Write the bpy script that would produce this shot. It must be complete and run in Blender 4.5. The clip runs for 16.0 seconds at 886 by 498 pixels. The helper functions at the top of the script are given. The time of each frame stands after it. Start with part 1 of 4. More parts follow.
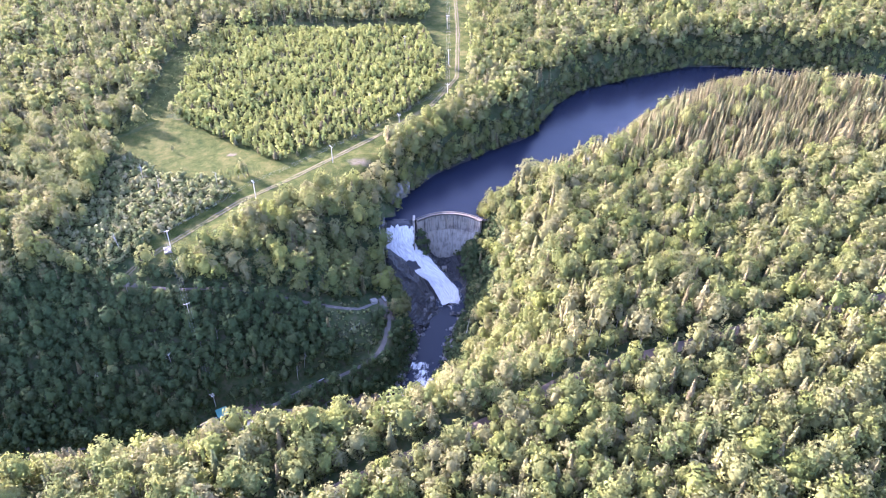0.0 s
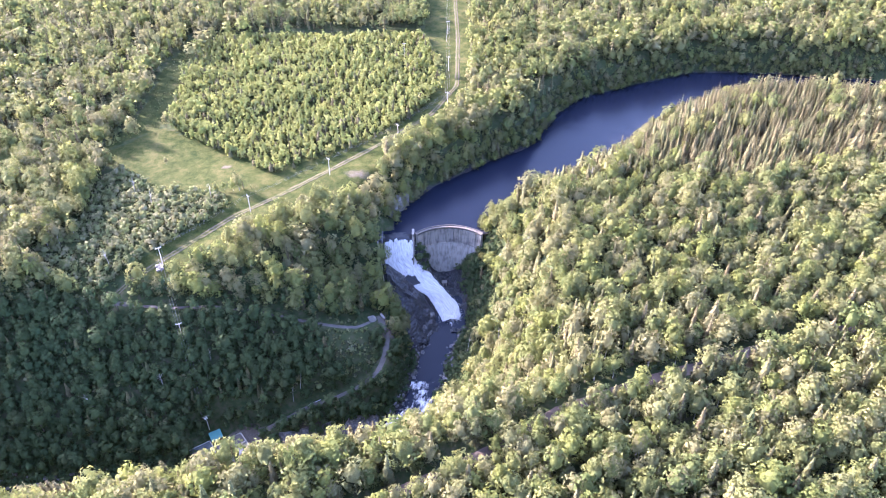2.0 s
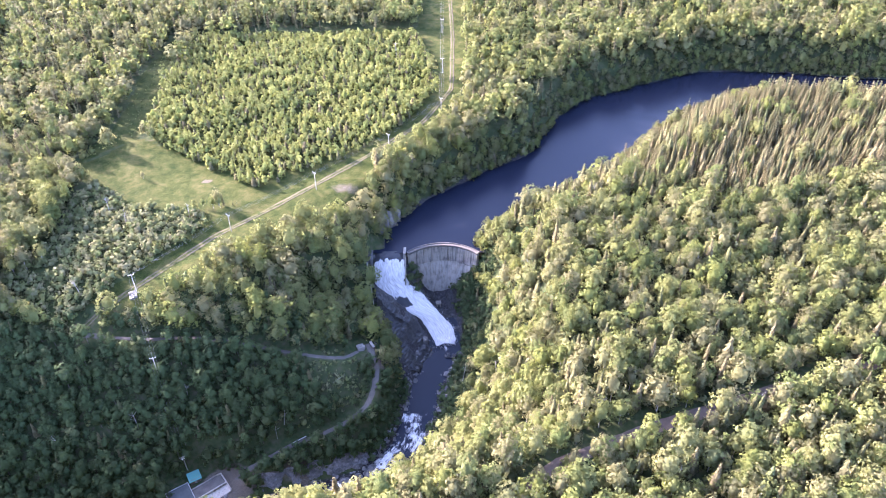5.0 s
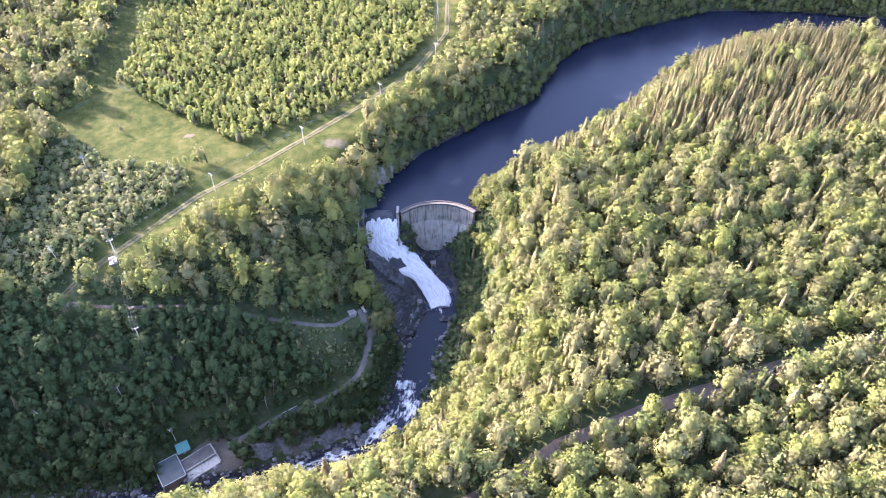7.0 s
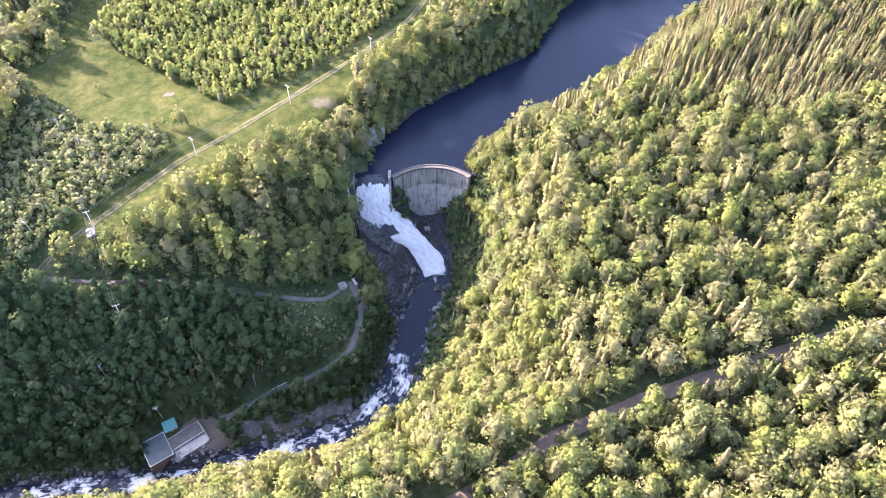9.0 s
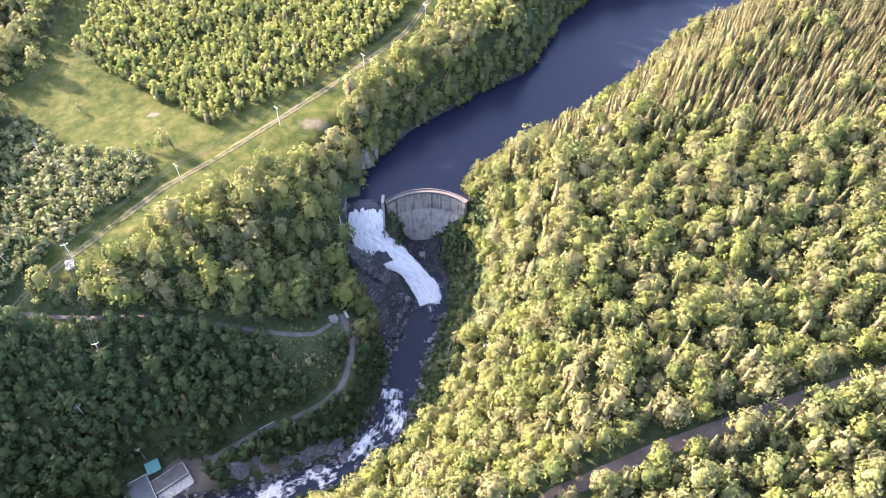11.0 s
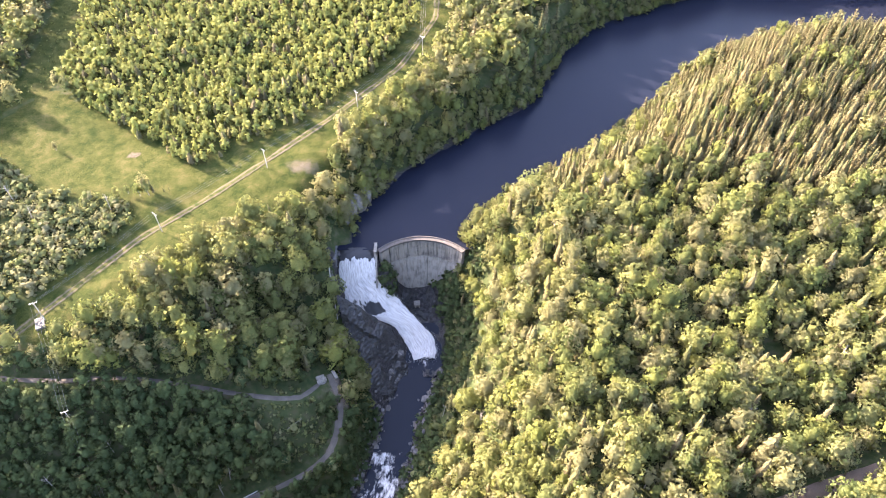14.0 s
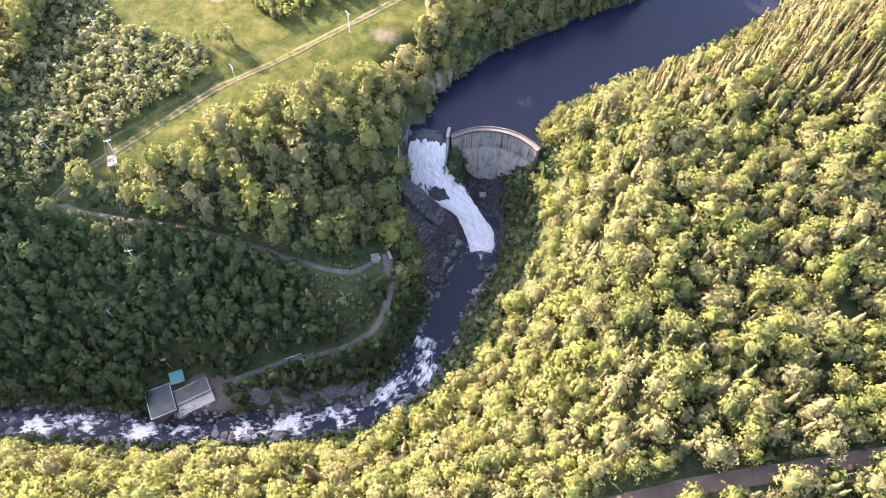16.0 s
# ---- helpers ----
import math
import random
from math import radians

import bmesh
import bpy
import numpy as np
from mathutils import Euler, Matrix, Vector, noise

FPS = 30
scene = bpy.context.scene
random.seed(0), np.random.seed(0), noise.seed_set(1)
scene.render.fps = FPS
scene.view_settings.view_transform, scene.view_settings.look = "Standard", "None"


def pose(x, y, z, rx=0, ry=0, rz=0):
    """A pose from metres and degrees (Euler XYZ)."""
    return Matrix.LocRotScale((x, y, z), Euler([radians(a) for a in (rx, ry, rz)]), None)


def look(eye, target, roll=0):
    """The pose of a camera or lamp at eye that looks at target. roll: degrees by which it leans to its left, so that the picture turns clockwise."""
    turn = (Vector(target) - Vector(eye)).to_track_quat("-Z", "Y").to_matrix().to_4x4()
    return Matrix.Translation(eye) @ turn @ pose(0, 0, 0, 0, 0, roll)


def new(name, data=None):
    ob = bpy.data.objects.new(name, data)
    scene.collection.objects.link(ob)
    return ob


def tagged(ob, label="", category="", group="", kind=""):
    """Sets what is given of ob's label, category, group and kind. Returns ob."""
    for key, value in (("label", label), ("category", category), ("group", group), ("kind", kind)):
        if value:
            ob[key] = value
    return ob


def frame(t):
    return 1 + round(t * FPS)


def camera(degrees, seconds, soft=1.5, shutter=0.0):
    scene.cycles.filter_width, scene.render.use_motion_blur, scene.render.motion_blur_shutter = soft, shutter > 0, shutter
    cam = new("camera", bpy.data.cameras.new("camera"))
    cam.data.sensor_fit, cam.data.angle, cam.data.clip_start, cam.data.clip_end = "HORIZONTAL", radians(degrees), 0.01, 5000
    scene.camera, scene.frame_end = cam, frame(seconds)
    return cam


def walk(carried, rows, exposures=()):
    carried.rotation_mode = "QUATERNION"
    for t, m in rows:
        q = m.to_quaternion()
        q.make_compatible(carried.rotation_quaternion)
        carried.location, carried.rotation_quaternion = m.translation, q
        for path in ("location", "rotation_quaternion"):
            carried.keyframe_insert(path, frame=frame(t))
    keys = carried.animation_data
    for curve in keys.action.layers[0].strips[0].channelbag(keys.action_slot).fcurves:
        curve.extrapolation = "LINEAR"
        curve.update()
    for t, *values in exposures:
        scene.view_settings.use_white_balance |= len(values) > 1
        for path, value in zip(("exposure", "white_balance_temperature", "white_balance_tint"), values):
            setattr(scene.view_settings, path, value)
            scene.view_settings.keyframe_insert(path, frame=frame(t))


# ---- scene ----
cam = camera(61.7, 16.0, soft=1.0)
METRES, EYE, TILT, LEAN, TURN = 150.0, 235.0, -37.5, 0.0, 0.0
ROWS = [
    (0.0, 0.0, 0.0, 0.0, 0.0, 0.0, -0.0),
    (0.5, 0.001, 0.0122, 0.0092, 0.07, 0.0, 0.01),
    (1.0, 0.0027, 0.0287, 0.0219, 0.12, 0.0, 0.06),
    (1.5, 0.0049, 0.0485, 0.0366, 0.14, -0.0, 0.12),
    (2.0, 0.0076, 0.0715, 0.0533, 0.16, 0.0, 0.2),
    (2.5, 0.0106, 0.096, 0.0714, 0.17, 0.01, 0.26),
    (3.0, 0.0139, 0.1221, 0.0911, 0.18, 0.04, 0.33),
    (3.5, 0.0172, 0.1486, 0.1118, 0.17, 0.06, 0.39),
    (6.0, 0.0354, 0.2842, 0.2188, 0.04, -3.44, 0.66),
    (6.5, 0.0388, 0.3123, 0.2411, 0.0, -4.95, 0.69),
    (7.0, 0.0424, 0.3408, 0.2636, -0.01, -6.46, 0.71),
    (7.5, 0.0455, 0.3693, 0.2859, -0.07, -7.95, 0.73),
    (8.0, 0.0488, 0.3975, 0.3086, -0.14, -9.44, 0.74),
    (8.5, 0.0518, 0.4255, 0.3311, -0.18, -10.9, 0.75),
    (11.0, 0.0671, 0.5633, 0.4462, -0.27, -12.2, 0.7),
    (11.5, 0.0699, 0.5904, 0.468, -0.28, -12.2, 0.68),
    (12.0, 0.0729, 0.6173, 0.4893, -0.29, -12.2, 0.66),
    (12.5, 0.0757, 0.6437, 0.5108, -0.31, -12.27, 0.64),
    (13.0, 0.079, 0.6692, 0.5307, -0.31, -12.28, 0.62),
    (13.5, 0.0817, 0.6941, 0.5512, -0.31, -12.33, 0.59),
    (14.0, 0.0839, 0.7182, 0.5706, -0.12, -12.33, 0.39),
    (14.5, 0.0861, 0.7408, 0.589, 0.12, -12.32, 0.13),
    (15.0, 0.0867, 0.7623, 0.6072, 0.88, -12.34, -0.56),
    (15.5, 0.0846, 0.7733, 0.607, 3.53, -12.71, -3.01),
    (16.0, 0.0886, 0.7811, 0.6077, 7.56, -22.55, -6.4),
]
walk(cam, [(t, pose(0, 0, EYE, TILT, LEAN, TURN) @ pose(METRES * x, METRES * y, METRES * z, 90 + pitch, roll, yaw)) for t, x, y, z, yaw, pitch, roll in ROWS],
     [(0.0, 4.28, 5350, 36), (3.7, 4.25, 5400, 35), (8.0, 4.22, 5850, 26), (12.0, 4.22, 6350, 24), (16.0, 4.2, 6700, 23)])

# ---- world, sun ----
SUN_UP, SUN_WAY = radians(23), radians(-57.7)
SUN = Vector((math.sin(SUN_WAY) * math.cos(SUN_UP), math.cos(SUN_WAY) * math.cos(SUN_UP), math.sin(SUN_UP)))
world = bpy.data.worlds.new("sky")
scene.world = world
world.use_nodes = True
wn, wl = world.node_tree.nodes, world.node_tree.links
sky = wn.new("ShaderNodeTexSky")
sky.sky_type, sky.sun_disc = "NISHITA", False
sky.sun_elevation, sky.sun_rotation = SUN_UP, SUN_WAY
sky.dust_density, sky.ozone_density = 2.5, 0.8
wn["Background"].inputs["Strength"].default_value = 0.12
wl.new(sky.outputs[0], wn["Background"].inputs["Color"])
sun_data = bpy.data.lights.new("sun", "SUN")
sun_data.energy, sun_data.angle, sun_data.color = 3.1, radians(0.6), (1.0, 0.86, 0.66)
sun_ob = new("sun", sun_data)
sun_ob.matrix_world = look(SUN * 900, (0, 0, 0))



# ---- materials ----
def material(name):
    m = bpy.data.materials.new(name)
    m.use_nodes = True
    return m, m.node_tree.nodes, m.node_tree.links, m.node_tree.nodes["Principled BSDF"]


def ramp(n, stops):
    r = n.new("ShaderNodeValToRGB")
    while len(r.color_ramp.elements) < len(stops):
        r.color_ramp.elements.new(0.5)
    for e, (p, c) in zip(r.color_ramp.elements, stops):
        e.position, e.color = p, (*c, 1)
    return r


def noise_tex(n, l, scale, detail=4.0, stretch=None, rough=0.55):
    geo = n.new("ShaderNodeNewGeometry")
    tex = n.new("ShaderNodeTexNoise")
    tex.inputs["Scale"].default_value, tex.inputs["Detail"].default_value = scale, detail
    tex.inputs["Roughness"].default_value = rough
    if stretch:
        mp = n.new("ShaderNodeMapping")
        mp.inputs["Scale"].default_value = stretch
        l.new(geo.outputs["Position"], mp.inputs["Vector"])
        l.new(mp.outputs[0], tex.inputs["Vector"])
    else:
        l.new(geo.outputs["Position"], tex.inputs["Vector"])
    return tex


def mix_col(n, l, fac, a, b):
    m = n.new("ShaderNodeMix")
    m.data_type = "RGBA"
    for sock, val in ((m.inputs[0], fac), (m.inputs[6], a), (m.inputs[7], b)):
        if isinstance(val, (tuple, float)):
            sock.default_value = (*val, 1) if isinstance(val, tuple) else val
        else:
            l.new(val, sock)
    return m.outputs[2]


def bump(n, l, height, bsdf, strength=0.5, dist=0.1):
    b = n.new("ShaderNodeBump")
    b.inputs["Strength"].default_value, b.inputs["Distance"].default_value = strength, dist
    l.new(height, b.inputs["Height"])
    l.new(b.outputs[0], bsdf.inputs["Normal"])


def surface(name, colours, scale=0.5, fine=4.0, rough=0.9, relief=0.4, dist=0.1, metal=0.0, stretch=None):
    """A rough surface of two or three colours, varied at two scales."""
    m, n, l, p = material(name)
    a, b = noise_tex(n, l, scale, 5, stretch), noise_tex(n, l, fine, 6, stretch)
    add = n.new("ShaderNodeMath")
    add.operation = "MULTIPLY_ADD"
    add.inputs[1].default_value = 0.45
    l.new(b.outputs[0], add.inputs[0])
    half = n.new("ShaderNodeMath")
    half.operation = "MULTIPLY"
    half.inputs[1].default_value = 0.55
    l.new(a.outputs[0], half.inputs[0])
    l.new(half.outputs[0], add.inputs[2])
    k = len(colours) - 1
    r = ramp(n, [(0.34 + 0.32 * i / k, c) for i, c in enumerate(colours)])
    l.new(add.outputs[0], r.inputs[0])
    l.new(r.outputs[0], p.inputs["Base Color"])
    p.inputs["Roughness"].default_value, p.inputs["Metallic"].default_value = rough, metal
    if relief:
        bump(n, l, b.outputs[0], p, relief, dist)
    return m


def foliage(name, colours, glow=0.35):
    """Leaves: the tint of each tree, a finer change from clump to clump, and light that passes through."""
    m, n, l, p = material(name)
    at = n.new("ShaderNodeAttribute")
    at.attribute_name = "tint"
    info, geo = n.new("ShaderNodeObjectInfo"), n.new("ShaderNodeNewGeometry")
    s = n.new("ShaderNodeMath")
    s.operation = "ADD"
    l.new(at.outputs["Fac"], s.inputs[0])
    l.new(info.outputs["Random"], s.inputs[1])
    fr = n.new("ShaderNodeMath")
    fr.operation = "FRACT"
    l.new(s.outputs[0], fr.inputs[0])
    k = len(colours) - 1
    r = ramp(n, [(i / k, c) for i, c in enumerate(colours)])
    l.new(fr.outputs[0], r.inputs[0])
    hsv = n.new("ShaderNodeHueSaturation")
    mr = n.new("ShaderNodeMapRange")
    mr.inputs["To Min"].default_value, mr.inputs["To Max"].default_value = 0.88, 1.12
    l.new(geo.outputs["Random Per Island"], mr.inputs["Value"])
    grain = noise_tex(n, l, 3.2, 4, None, 0.75)
    gr = n.new("ShaderNodeMapRange")
    gr.inputs["From Min"].default_value, gr.inputs["From Max"].default_value = 0.3, 0.7
    gr.inputs["To Min"].default_value, gr.inputs["To Max"].default_value = 0.72, 1.22
    l.new(grain.outputs[0], gr.inputs["Value"])
    mul = n.new("ShaderNodeMath")
    mul.operation = "MULTIPLY"
    l.new(mr.outputs[0], mul.inputs[0])
    l.new(gr.outputs[0], mul.inputs[1])
    l.new(mul.outputs[0], hsv.inputs["Value"])
    l.new(r.outputs[0], hsv.inputs["Color"])
    l.new(hsv.outputs[0], p.inputs["Base Color"])
    p.inputs["Roughness"].default_value = 0.55
    p.inputs["Specular IOR Level"].default_value = 0.03
    way = n.new("ShaderNodeAttribute")
    way.attribute_name = "bough"
    turn = n.new("ShaderNodeVectorTransform")
    turn.vector_type, turn.convert_from, turn.convert_to = "NORMAL", "OBJECT", "WORLD"
    l.new(way.outputs["Vector"], turn.inputs[0])
    l.new(turn.outputs[0], p.inputs["Normal"])
    tr, mx = n.new("ShaderNodeBsdfTranslucent"), n.new("ShaderNodeMixShader")
    l.new(hsv.outputs[0], tr.inputs["Color"])
    l.new(turn.outputs[0], tr.inputs["Normal"])
    mx.inputs[0].default_value = glow
    l.new(p.outputs[0], mx.inputs[1])
    l.new(tr.outputs[0], mx.inputs[2])
    l.new(mx.outputs[0], n["Material Output"].inputs["Surface"])
    return m


def ground_material():
    m, n, l, p = material("ground_cover")
    mid, small = noise_tex(n, l, 0.4, 5), noise_tex(n, l, 3.0, 5)
    floor = ramp(n, [(0.3, (0.020, 0.030, 0.012)), (0.5, (0.034, 0.042, 0.017)), (0.7, (0.055, 0.050, 0.030))])
    l.new(mid.outputs[0], floor.inputs[0])
    g1 = ramp(n, [(0.38, (0.009, 0.017, 0.004)), (0.47, (0.024, 0.030, 0.008)), (0.54, (0.040, 0.042, 0.012)), (0.64, (0.072, 0.062, 0.025))])
    mixn = n.new("ShaderNodeMath")
    mixn.operation = "MULTIPLY_ADD"
    mixn.inputs[1].default_value = 0.5
    halfn = n.new("ShaderNodeMath")
    halfn.operation = "MULTIPLY"
    halfn.inputs[1].default_value = 0.5
    patch = noise_tex(n, l, 0.16, 5, None, 0.62)
    l.new(patch.outputs[0], halfn.inputs[0])
    l.new(small.outputs[0], mixn.inputs[0])
    l.new(halfn.outputs[0], mixn.inputs[2])
    l.new(mixn.outputs[0], g1.inputs[0])
    strata = noise_tex(n, l, 0.7, 7, (1, 1, 3.5), 0.65)
    rock = ramp(n, [(0.3, (0.010, 0.009, 0.010)), (0.52, (0.032, 0.029, 0.029)), (0.72, (0.10, 0.090, 0.084))])
    l.new(strata.outputs[0], rock.inputs[0])
    soil = ramp(n, [(0.35, (0.052, 0.042, 0.032)), (0.65, (0.112, 0.092, 0.072))])
    l.new(small.outputs[0], soil.inputs[0])
    col = floor.outputs[0]
    for key, layer in (("grass", g1), ("rock", rock), ("soil", soil)):
        at = n.new("ShaderNodeAttribute")
        at.attribute_name = key
        edge = n.new("ShaderNodeMapRange")
        edge.inputs["From Min"].default_value, edge.inputs["From Max"].default_value = 0.35, 0.65
        soft = n.new("ShaderNodeMath")
        soft.operation = "MULTIPLY_ADD"
        soft.inputs[1].default_value = 0.5
        off = n.new("ShaderNodeMath")
        off.operation = "SUBTRACT"
        off.inputs[1].default_value = 0.25
        l.new(at.outputs["Fac"], off.inputs[0])
        l.new(mid.outputs[0], soft.inputs[0])
        l.new(off.outputs[0], soft.inputs[2])
        l.new(soft.outputs[0], edge.inputs["Value"])
        col = mix_col(n, l, edge.outputs[0], col, layer.outputs[0])
    l.new(col, p.inputs["Base Color"])
    p.inputs["Roughness"].default_value = 0.95
    p.inputs["Specular IOR Level"].default_value = 0.03
    bump(n, l, small.outputs[0], p, 0.8, 0.25)
    return m


def water_material(name, deep, foam_at=None):
    """Dark water with ripples; where the foam attribute is high, broken white water."""
    m, n, l, p = material(name)
    p.inputs["Base Color"].default_value = (*deep, 1)
    p.inputs["Roughness"].default_value, p.inputs["IOR"].default_value = 0.09 if foam_at else 0.24, 1.33
    p.inputs["Specular IOR Level"].default_value = 0.14
    rip = noise_tex(n, l, 0.9 if foam_at is None else 1.5, 4, (1, 1, 1) if foam_at else (1.0, 2.2, 1.0))
    bump(n, l, rip.outputs[0], p, 0.10 if foam_at is None else 0.35, 0.15)
    if foam_at:
        at = n.new("ShaderNodeAttribute")
        at.attribute_name = "foam"
        flow = n.new("ShaderNodeAttribute")
        flow.attribute_name = "flow"
        lay = n.new("ShaderNodeMapping")
        lay.inputs["Scale"].default_value = foam_at
        l.new(flow.outputs["Vector"], lay.inputs["Vector"])
        a, fine = n.new("ShaderNodeTexNoise"), n.new("ShaderNodeTexNoise")
        for tex, scale in ((a, 0.55), (fine, 1.3)):
            tex.inputs["Scale"].default_value, tex.inputs["Detail"].default_value, tex.inputs["Roughness"].default_value = scale, 7, 0.68
            l.new(lay.outputs[0], tex.inputs["Vector"])
        sub = n.new("ShaderNodeMath")
        sub.operation = "ADD"
        l.new(at.outputs["Fac"], sub.inputs[0])
        l.new(a.outputs[0], sub.inputs[1])
        mr = n.new("ShaderNodeMapRange")
        mr.inputs["From Min"].default_value, mr.inputs["From Max"].default_value = 0.93, 1.10
        l.new(sub.outputs[0], mr.inputs["Value"])
        white = ramp(n, [(0.30, (0.22, 0.205, 0.20)), (0.46, (0.38, 0.355, 0.34)), (0.64, (0.52, 0.485, 0.46))])
        l.new(fine.outputs[0], white.inputs[0])
        d = n.new("ShaderNodeBsdfDiffuse")
        l.new(white.outputs[0], d.inputs["Color"])
        mx = n.new("ShaderNodeMixShader")
        l.new(mr.outputs[0], mx.inputs[0])
        l.new(p.outputs[0], mx.inputs[1])
        l.new(d.outputs[0], mx.inputs[2])
        l.new(mx.outputs[0], n["Material Output"].inputs["Surface"])
    return m


def concrete_material(name, base, streak):
    """Old concrete with stains that run down the face."""
    m, n, l, p = material(name)
    runs, blot, fine = noise_tex(n, l, 1.0, 5, (1.1, 1.1, 0.07), 0.6), noise_tex(n, l, 0.25, 5), noise_tex(n, l, 5, 5)
    r = ramp(n, [(0.36, streak), (0.52, base), (0.72, tuple(min(1, c * 1.25) for c in base))])
    add = n.new("ShaderNodeMath")
    add.operation = "MULTIPLY_ADD"
    add.inputs[1].default_value = 0.55
    h = n.new("ShaderNodeMath")
    h.operation = "MULTIPLY"
    h.inputs[1].default_value = 0.45
    l.new(blot.outputs[0], h.inputs[0])
    l.new(runs.outputs[0], add.inputs[0])
    l.new(h.outputs[0], add.inputs[2])
    l.new(add.outputs[0], r.inputs[0])
    l.new(r.outputs[0], p.inputs["Base Color"])
    p.inputs["Roughness"].default_value = 0.88
    bump(n, l, fine.outputs[0], p, 0.4, 0.05)
    return m


M_GROUND = ground_material()
M_BIRCH = foliage("birch_leaves", [(0.186, 0.202, 0.068), (0.234, 0.236, 0.088), (0.146, 0.176, 0.060), (0.244, 0.232, 0.106), (0.204, 0.194, 0.096), (0.226, 0.244, 0.070), (0.166, 0.188, 0.064)], 0.65)
M_SPRUCE = foliage("spruce_needles", [(0.100, 0.104, 0.044), (0.138, 0.116, 0.062), (0.078, 0.092, 0.038), (0.150, 0.122, 0.066), (0.112, 0.110, 0.048)], 0.45)
M_HEAD = foliage("browned_needles", [(0.124, 0.116, 0.054), (0.152, 0.130, 0.068), (0.106, 0.106, 0.046), (0.162, 0.136, 0.072), (0.130, 0.120, 0.056)], 0.55)
M_YOUNG = foliage("sapling_leaves", [(0.290, 0.310, 0.094), (0.335, 0.340, 0.112), (0.245, 0.280, 0.084), (0.315, 0.314, 0.108)], 0.65)
M_SHRUB = foliage("shrub_leaves", [(0.178, 0.186, 0.074), (0.130, 0.152, 0.056), (0.236, 0.222, 0.118), (0.156, 0.170, 0.068)], 0.55)
# Leaves of the slope and gorge: the valley's shade is put into the colour.
M_SHADE_LEAF = foliage("shaded_leaves", [(0.060, 0.084, 0.034), (0.076, 0.100, 0.038), (0.048, 0.073, 0.031), (0.086, 0.101, 0.042)], 0.45)
M_GRASS = foliage("grass_blades", [(0.030, 0.038, 0.010), (0.042, 0.046, 0.013), (0.060, 0.056, 0.021)], 0.3)
M_BARK = surface("pale_bark", [(0.16, 0.14, 0.12), (0.42, 0.39, 0.35)], 1.5, 8, 0.85, 0.4, 0.02, stretch=(1, 1, 0.4))
M_BARK_DARK = surface("dark_bark", [(0.06, 0.045, 0.035), (0.14, 0.11, 0.09)], 1.5, 8, 0.9, 0.5, 0.02)
M_ROCK = surface("dark_wet_rock", [(0.004, 0.004, 0.005), (0.013, 0.012, 0.012), (0.055, 0.048, 0.045)], 0.35, 1.6, 0.6, 0.8, 0.4, stretch=(1, 1, 2.6))
M_ROCK_PALE = surface("pale_rock", [(0.075, 0.065, 0.055), (0.145, 0.127, 0.106), (0.21, 0.185, 0.158)], 0.5, 2.5, 0.9, 0.7, 0.15)
M_STONE = surface("river_stone", [(0.030, 0.027, 0.026), (0.075, 0.068, 0.064), (0.16, 0.145, 0.135)], 0.6, 3, 0.85, 0.6, 0.1)
def track_material():
    """A farm track: two worn ruts of brown gravel with grass along the middle and the edges."""
    m, n, l, p = material("gravel_track")
    a, b = noise_tex(n, l, 0.6, 5), noise_tex(n, l, 4.0, 5)
    grass = ramp(n, [(0.36, (0.020, 0.028, 0.008)), (0.62, (0.062, 0.058, 0.022))])
    gravel = ramp(n, [(0.34, (0.046, 0.038, 0.027)), (0.66, (0.104, 0.088, 0.066))])
    at = n.new("ShaderNodeAttribute")
    at.attribute_name = "worn"
    add = n.new("ShaderNodeMath")
    add.operation = "ADD"
    edge = n.new("ShaderNodeMapRange")
    edge.inputs["From Min"].default_value, edge.inputs["From Max"].default_value = 0.72, 1.12
    l.new(a.outputs[0], grass.inputs[0])
    l.new(b.outputs[0], gravel.inputs[0])
    l.new(at.outputs["Fac"], add.inputs[0])
    l.new(a.outputs[0], add.inputs[1])
    l.new(add.outputs[0], edge.inputs["Value"])
    l.new(mix_col(n, l, edge.outputs[0], grass.outputs[0], gravel.outputs[0]), p.inputs["Base Color"])
    p.inputs["Roughness"].default_value, p.inputs["Specular IOR Level"].default_value = 0.95, 0.03
    bump(n, l, b.outputs[0], p, 0.5, 0.06)
    return m


M_ROAD = track_material()
M_DIRT = surface("red_dirt_road", [(0.062, 0.042, 0.029), (0.092, 0.064, 0.046), (0.125, 0.090, 0.066)], 0.2, 4, 0.95, 0.5, 0.05)
M_TRAIL = surface("trail_gravel", [(0.040, 0.033, 0.027), (0.062, 0.052, 0.043), (0.088, 0.075, 0.064)], 0.3, 5, 0.95, 0.5, 0.05)
M_LAKE = water_material("reservoir_water", (0.008, 0.0095, 0.0165))
M_RIVER = water_material("river_water", (0.010, 0.012, 0.018), (1.15, 0.55, 1))
M_FALL = water_material("falling_water", (0.035, 0.034, 0.036), (1.3, 0.26, 1))
M_CONC = concrete_material("dam_concrete", (0.175, 0.152, 0.128), (0.050, 0.043, 0.036))
M_CONC_PALE = concrete_material("pale_concrete", (0.215, 0.188, 0.158), (0.10, 0.086, 0.073))
M_CREST = concrete_material("crest_concrete", (0.060, 0.051, 0.046), (0.034, 0.029, 0.026))
M_SPRAY = surface("white_spray", [(0.40, 0.40, 0.40), (0.55, 0.54, 0.53)], 1, 4, 0.9, 0, 0.01)
M_CONC_DARK = concrete_material("wet_concrete", (0.075, 0.07, 0.07), (0.03, 0.028, 0.028))
M_ROOF = surface("gravel_roof", [(0.034, 0.037, 0.034), (0.060, 0.063, 0.058)], 0.4, 6, 0.95, 0.4, 0.03)
